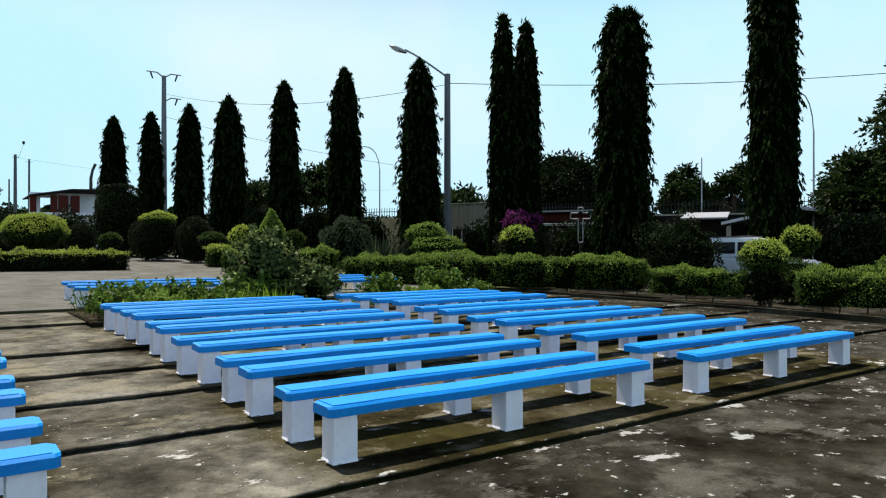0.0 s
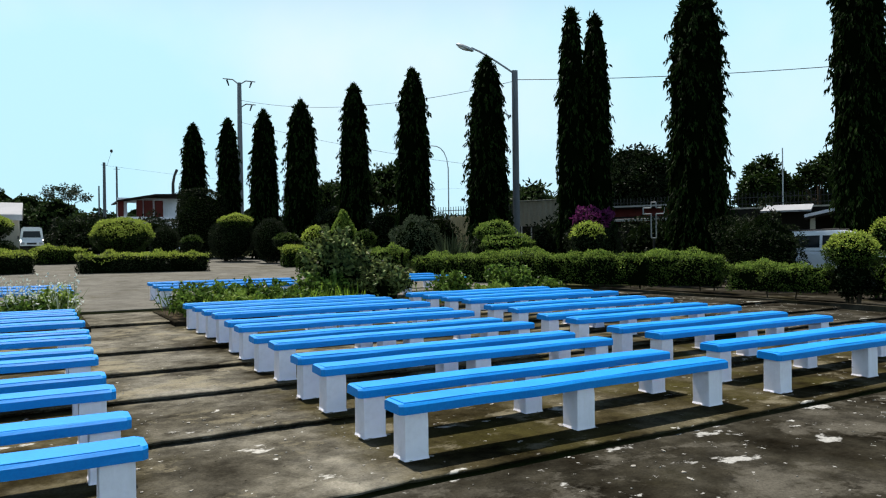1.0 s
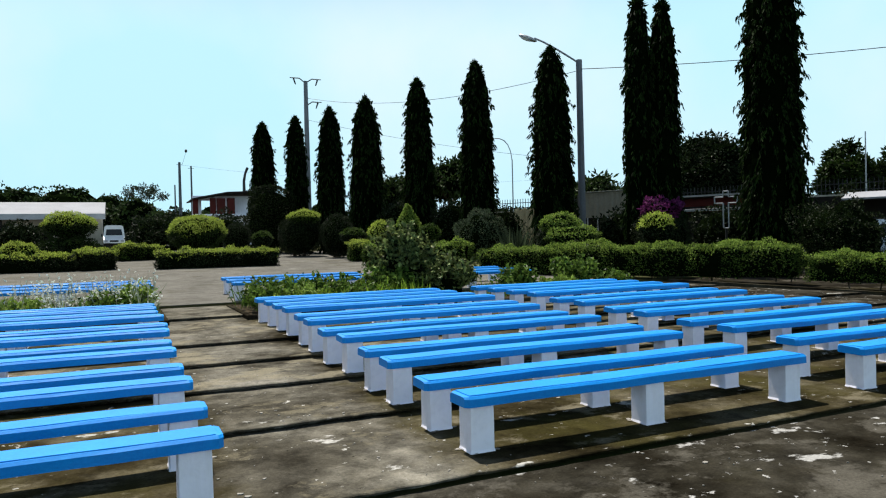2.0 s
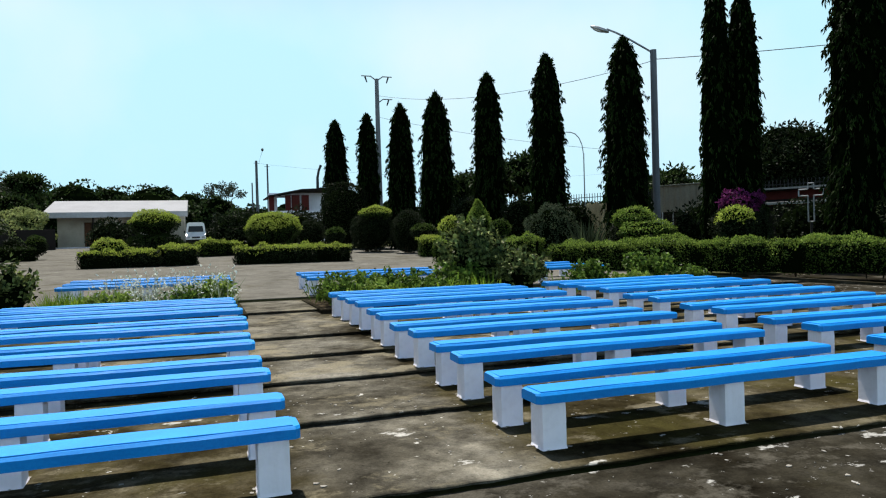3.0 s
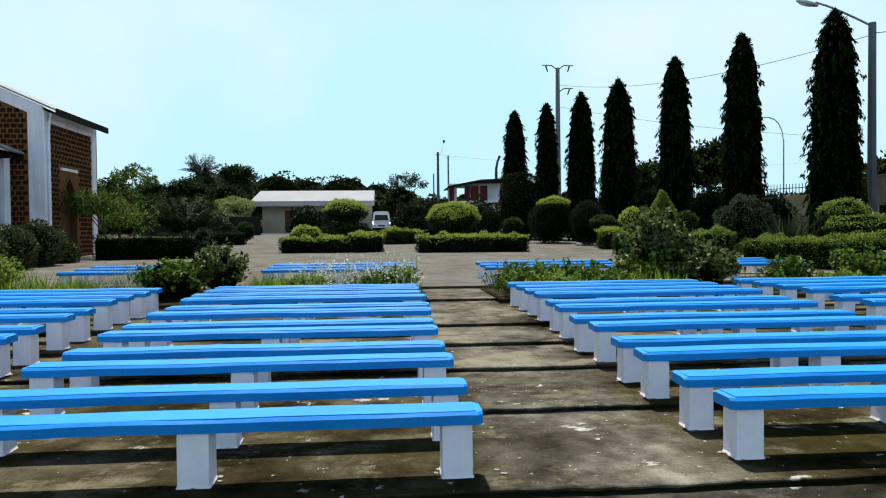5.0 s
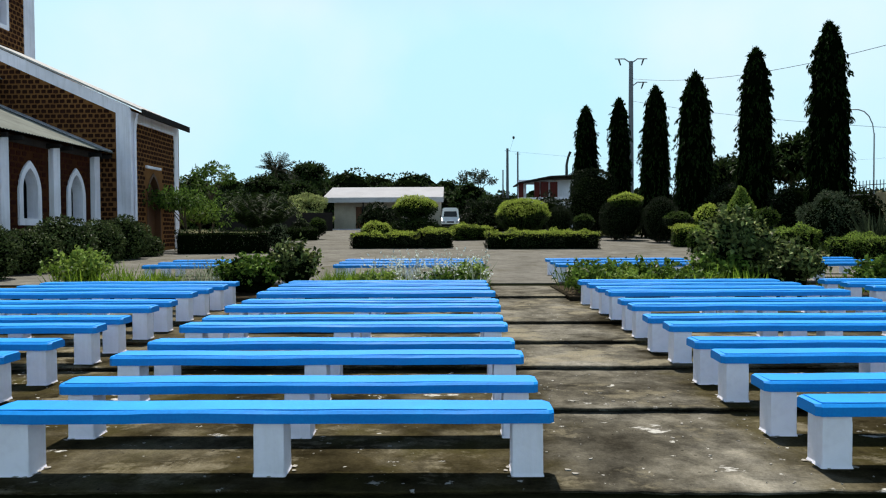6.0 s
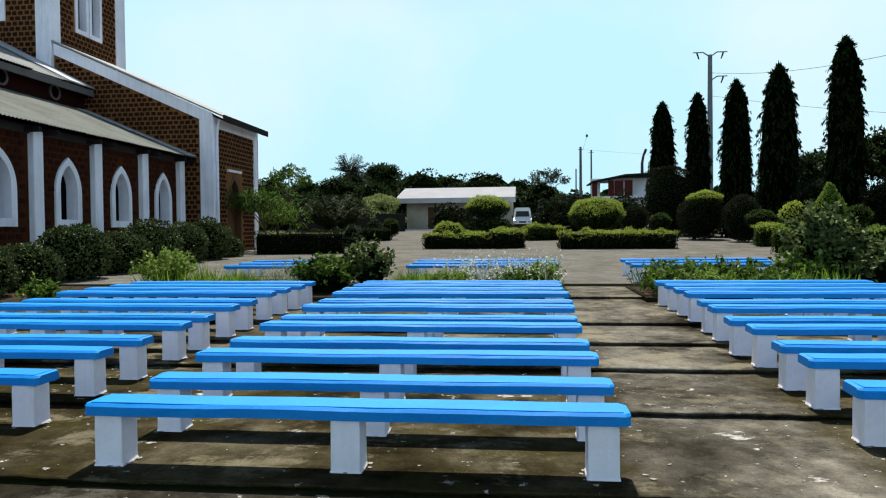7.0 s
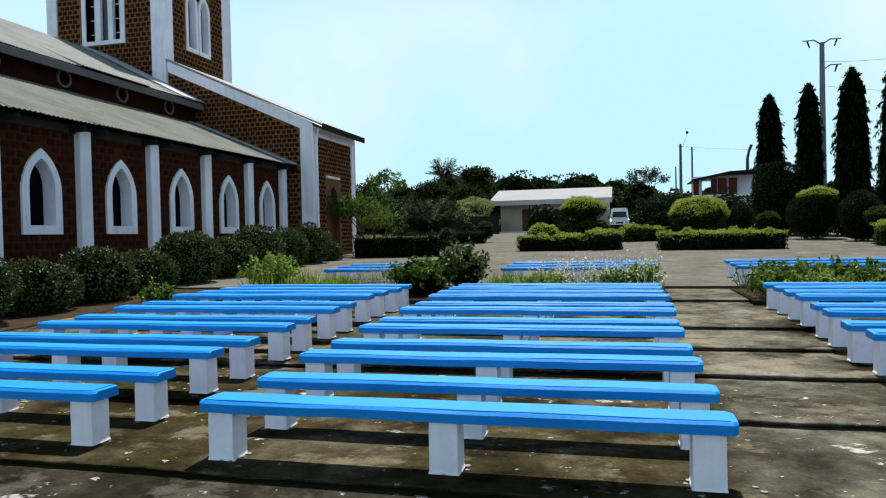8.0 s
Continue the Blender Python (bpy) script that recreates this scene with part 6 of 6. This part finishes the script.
    pts = [(-0.10, 1.5), (0.10, 1.5), (0.10, 2.5), (0.42, 2.5), (0.42, 2.75), (0.10, 2.75), (0.10, 2.98), (-0.10, 2.98), (-0.10, 2.75), (-0.42, 2.75), (-0.42, 2.5), (-0.10, 2.5)]
    bm = bmesh.new()
    for (x0, z0), (x1, z1) in zip(pts, pts[1:] + pts[:1]):
        add_tube(bm, [(x0, 0, z0), (x1, 0, z1)], [0.028, 0.028], 6)
    part("outline", bm, PALEIRON, c, "pale painted pipe outline")
    part("post", tube([(0, 0.03, -0.2), (0, 0.03, 1.5)], [0.05, 0.05], 8), BLACKMETAL, c)


# ---- poles and wires ----
def lamp_post(name, x, y, z, high, arm_x, arm_y, rise, radius, label, head=True, material=STEEL):
    p = thing(name, x, y, z, 0, label, "street lamp")
    part("post", tube([(0, 0, -0.2), (0, 0, high)], [radius * 1.25, radius], 10), material, p)
    bend = 1.15 if head else 2.4
    pts = [(arm_x * s ** (1 if head else 1.6), arm_y * s ** (1 if head else 1.6), high - 0.15 + rise * (1 - (1 - s) ** bend)) for s in (0, 0.2, 0.4, 0.6, 0.8, 1.0)]
    part("arm", tube(pts, [radius * (0.30 if head else 0.8)] * 6, 8), STEEL, p, "curved steel arm")
    if head:
        d = Vector((arm_x, arm_y, 0)).normalized()
        bm = lump(0.5, 0.2, 0.11, 2, 0.03, 2)
        h = part("lamp_head", bm, STEEL, p, "grey oval lantern", smooth=True)
        h.matrix_basis = Matrix.Translation((arm_x + d.x * 0.32, arm_y + d.y * 0.32, high - 0.12 + rise)) @ pose(0, 0, 0, 0, -24, math.degrees(math.atan2(d.y, d.x)))
        part("lens", lump(0.30, 0.15, 0.07, 3, 0.02, 2, base=(0.05, 0, -0.07)), LAMPGLASS, h, smooth=True)
    return p


def cable(name, a, b, sag, radius, label):
    """A hanging wire."""
    n = 24
    pts = [Vector(a).lerp(Vector(b), k / n) - Vector((0, 0, sag * 4 * (k / n) * (1 - k / n))) for k in range(n + 1)]
    return tagged(part(name, tube(pts, [radius] * (n + 1), 5), BLACKMETAL), label, "cable")


def build_poles():
    lamp_post("street_lamp", 20.05, 27.45, 0.6, 9.5, -1.65, 1.25, 1.35, 0.15, "tall grey concrete street lamp with a curved steel arm", True, POLE)
    lamp_post("street_lamp", 31.4, 15.6, 0.3, 6.6, -0.65, 0.49, 1.85, 0.036, "thin steel lamp post with a swan neck", False)
    lamp_post("street_lamp", 25.6, 43.2, 1.0, 6.4, -1.0, 0.7, 1.7, 0.042, "thin steel lamp post with a swan neck", False)
    z = ground_z(54)
    p = thing("utility_pole", 13.84, 54.9, z, 0, "tall pale concrete utility pole with cross arms", "pole")
    part("shaft", tube([(0, 0, -0.3), (0, 0, 13.3)], [0.26, 0.16], 12), POLE, p)
    for s, zz in ((-1, 13.5), (1, 13.5), (1, 11.7)):
        part("cross_arm", tube([(0, 0, zz - 0.35), (s * 0.5, 0, zz), (s * 1.25, 0, zz)], [0.05, 0.05, 0.04], 6), STEEL, p)
        part("insulator", tube([(s * 0.95, 0, zz - 0.05), (s * 0.80, 0, zz - 0.5)], [0.07, 0.05], 6), BLACKMETAL, p, "dark hanging insulator")
    for k, (x, y, top, r) in enumerate(((6.7, 85.4, 11.5, 0.17), (7.95, 85.4, 11.1, 0.11), (6.15, 85.3, 8.9, 0.09))):
        p = thing("utility_pole", x, y, 1.8, 0, "slender grey utility pole on the skyline", "pole", "far utility poles")
        part("shaft", tube([(0, 0, -0.3), (0, 0, top - 1.8)], [r * 1.2, r * 0.8], 8), DARKPOLE, p)
        if k < 2:
            part("cross_arm", box(-0.32, 0.32, -0.025, 0.025, top - 2.11, top - 2.07), BLACKMETAL, p)
        if k == 0:
            part("insulator", tube([(0.3, 0, top - 2.08), (0.75, 0, top - 0.6)], [0.015, 0.015], 6), BLACKMETAL, p)
            part("transformer", lump(0.15, 0.15, 0.2, 8, 0.05, 2, base=(0.75, 0, top - 0.5)), BLACKMETAL, p)
    m = thing("mast", 36.3, 24.5, 0.4, 0, "thin steel mast behind the houses", "pole")
    part("shaft", tube([(0, 0, 0), (0, 0, 6.6)], [0.05, 0.035], 6), STEEL, m)
    lab = "thin black overhead wire"
    cable("power_line", (20.0, 27.4, 9.65), (46.0, 7.5, 11.2), 0.7, 0.018, lab)
    cable("power_line", (20.0, 27.5, 9.6), (13.7, 54.9, 13.3), 0.9, 0.014, lab)
    cable("power_line", (13.7, 54.9, 11.6), (31.0, 43.0, 7.5), 0.4, 0.012, lab)
    cable("power_line", (6.7, 85.4, 11.2), (60.0, 92.0, 11.0), 1.2, 0.009, lab)


# ---- vehicles ----
def car(name, x, y, z, yaw, material, label, length=4.5, high=1.72, wide=1.8, category="car"):
    c = thing(name, x, y, z, yaw, label, category)
    L, H = length, high
    side = [(0.02 * L, 0.32), (0.0, 0.55 * H), (0.04 * L, 0.60 * H), (0.97 * L, 0.53 * H), (L, 0.42 * H), (0.99 * L, 0.28)]
    bm = prism(side, "y", -wide / 2, wide / 2)
    bmesh.ops.bevel(bm, geom=list(bm.edges), offset=0.06, segments=2, affect="EDGES")
    part("body", bm, material, c, smooth=False)
    cab = [(0.03 * L, 0.585 * H), (0.09 * L, 0.94 * H), (0.13 * L, 0.985 * H), (0.55 * L, H), (0.62 * L, 0.95 * H), (0.76 * L, 0.575 * H)]
    bm = prism(cab, "y", -wide * 0.45, wide * 0.45)
    for v in bm.verts:
        if v.co.z > 0.8 * H:
            v.co.y *= 0.86
    bmesh.ops.bevel(bm, geom=list(bm.edges), offset=0.04, segments=2, affect="EDGES")
    part("cabin", bm, material, c)
    for s in (-1, 1):
        for u0, u1, v0, v1 in ((0.10, 0.22, 0.115, 0.22), (0.24, 0.42, 0.24, 0.42), (0.44, 0.68, 0.44, 0.60)):
            bm = bmesh.new()
            pts = [(u0 * L, 0.66 * H), (u1 * L, 0.66 * H), (v1 * L, 0.90 * H), (v0 * L, 0.90 * H)]
            q = [bm.verts.new((px, s * (wide * 0.455 - (pz - 0.585 * H) / (0.415 * H) * wide * 0.062), pz)) for px, pz in pts]
            bm.faces.new(q)
            part("side_window", bm, CARGLASS, c)
    bm = bmesh.new()
    q = [bm.verts.new(p) for p in ((0.762 * L, -wide * 0.40, 0.60 * H), (0.762 * L, wide * 0.40, 0.60 * H), (0.632 * L, wide * 0.35, 0.935 * H), (0.632 * L, -wide * 0.35, 0.935 * H))]
    bm.faces.new(q)
    part("windscreen", bm, CARGLASS, c)
    bm = bmesh.new()
    q = [bm.verts.new(p) for p in ((0.030 * L, -wide * 0.38, 0.62 * H), (0.030 * L, wide * 0.38, 0.62 * H), (0.083 * L, wide * 0.34, 0.92 * H), (0.083 * L, -wide * 0.34, 0.92 * H))]
    bm.faces.new(q)
    part("rear_window", bm, CARGLASS, c)
    for s in (-1, 1):
        part("roof_rail", tube([(0.12 * L, s * wide * 0.34, 1.01 * H), (0.55 * L, s * wide * 0.34, 1.025 * H)], [0.02, 0.02], 6), BLACKMETAL, c)
        for u in (0.19, 0.80):
            w = part("wheel", tube([(u * L, s * (wide / 2 - 0.2), 0.33), (u * L, s * (wide / 2 + 0.01), 0.33)], [0.33, 0.33], 18), RUBBER, c)
            part("rim", tube([(u * L, s * (wide / 2 - 0.02), 0.33), (u * L, s * (wide / 2 + 0.02), 0.33)], [0.2, 0.19], 14), STEEL, w)
        part("headlight", box(0.962 * L, 0.995 * L, s * wide * 0.36 - 0.14, s * wide * 0.36 + 0.14, 0.44 * H, 0.50 * H, 0.01), LAMPGLASS, c)
        part("tail_light", box(-0.012, 0.03, s * wide * 0.40 - 0.08, s * wide * 0.40 + 0.08, 0.40 * H, 0.56 * H, 0.01), REDPAINT, c)
    return c


def van(x, y, z, yaw):
    c = thing("van", x, y, z, yaw, "white minibus parked beside the low building", "van")
    W, H, L = 1.75, 2.15, 4.7
    bm = prism([(-W / 2 + 0, 0.3), (W / 2, 0.3), (W / 2, 1.1), (W / 2 - 0.12, H - 0.12), (W / 2 - 0.3, H), (-W / 2 + 0.3, H), (-W / 2 + 0.12, H - 0.12), (-W / 2, 1.1)], "y", 0.62, L)
    part("body", bm, WHITECAR, c)
    part("bonnet", prism([(0.0, 0.3), (0.0, 0.78), (0.12, 0.92), (0.622, 1.22), (0.622, 0.3)], "x", -W / 2 + 0.03, W / 2 - 0.03), WHITECAR, c)
    bm = bmesh.new()
    bm.faces.new([bm.verts.new(p) for p in ((-0.68, 0.60, 1.26), (0.68, 0.60, 1.26), (0.60, 0.612, 1.80), (-0.60, 0.612, 1.80))])
    part("windscreen", bm, CARGLASS, c)
    part("bumper", box(-W / 2, W / 2, -0.08, -0.005, 0.3, 0.55, 0.02), DARKWALL, c)
    part("grille", box(-0.35, 0.35, -0.02, -0.004, 0.66, 0.82, 0.005), BLACKMETAL, c)
    for s in (-1, 1):
        part("headlight", box(s * 0.66 - 0.14, s * 0.66 + 0.14, -0.03, -0.004, 0.66, 0.84, 0.01), PALEIRON, c)
        part("side_window", box(s * (W / 2 - 0.06) - 0.03, s * (W / 2 - 0.06) + 0.03, 0.9, 4.2, 1.2, 1.85, 0.01), CARGLASS, c)
        part("mirror", box(s * (W / 2 + 0.1) - 0.06, s * (W / 2 + 0.1) + 0.06, 0.4, 0.48, 1.15, 1.4, 0.02), BLACKMETAL, c)
        for yy in (0.75, 3.7):
            part("wheel", tube([(s * (W / 2 - 0.2), yy, 0.32), (s * (W / 2 + 0.005), yy, 0.32)], [0.32, 0.32], 16), RUBBER, c)
    return c


build_low_building()
build_veranda_house()
build_boundary()
build_poles()
car("car", 23.2, 16.1, 0.36, -75, CARPAINT, "silver estate car with roof rails beside shrubs", 4.3, 1.70, 1.72)
car("car", 29.9, 13.4, 0.15, -66, CARPAINT, "silver hatchback behind a clipped hedge", 4.1, 1.40, 1.7)
van(-0.2, 68.5, ground_z(69), 0)
build_church()
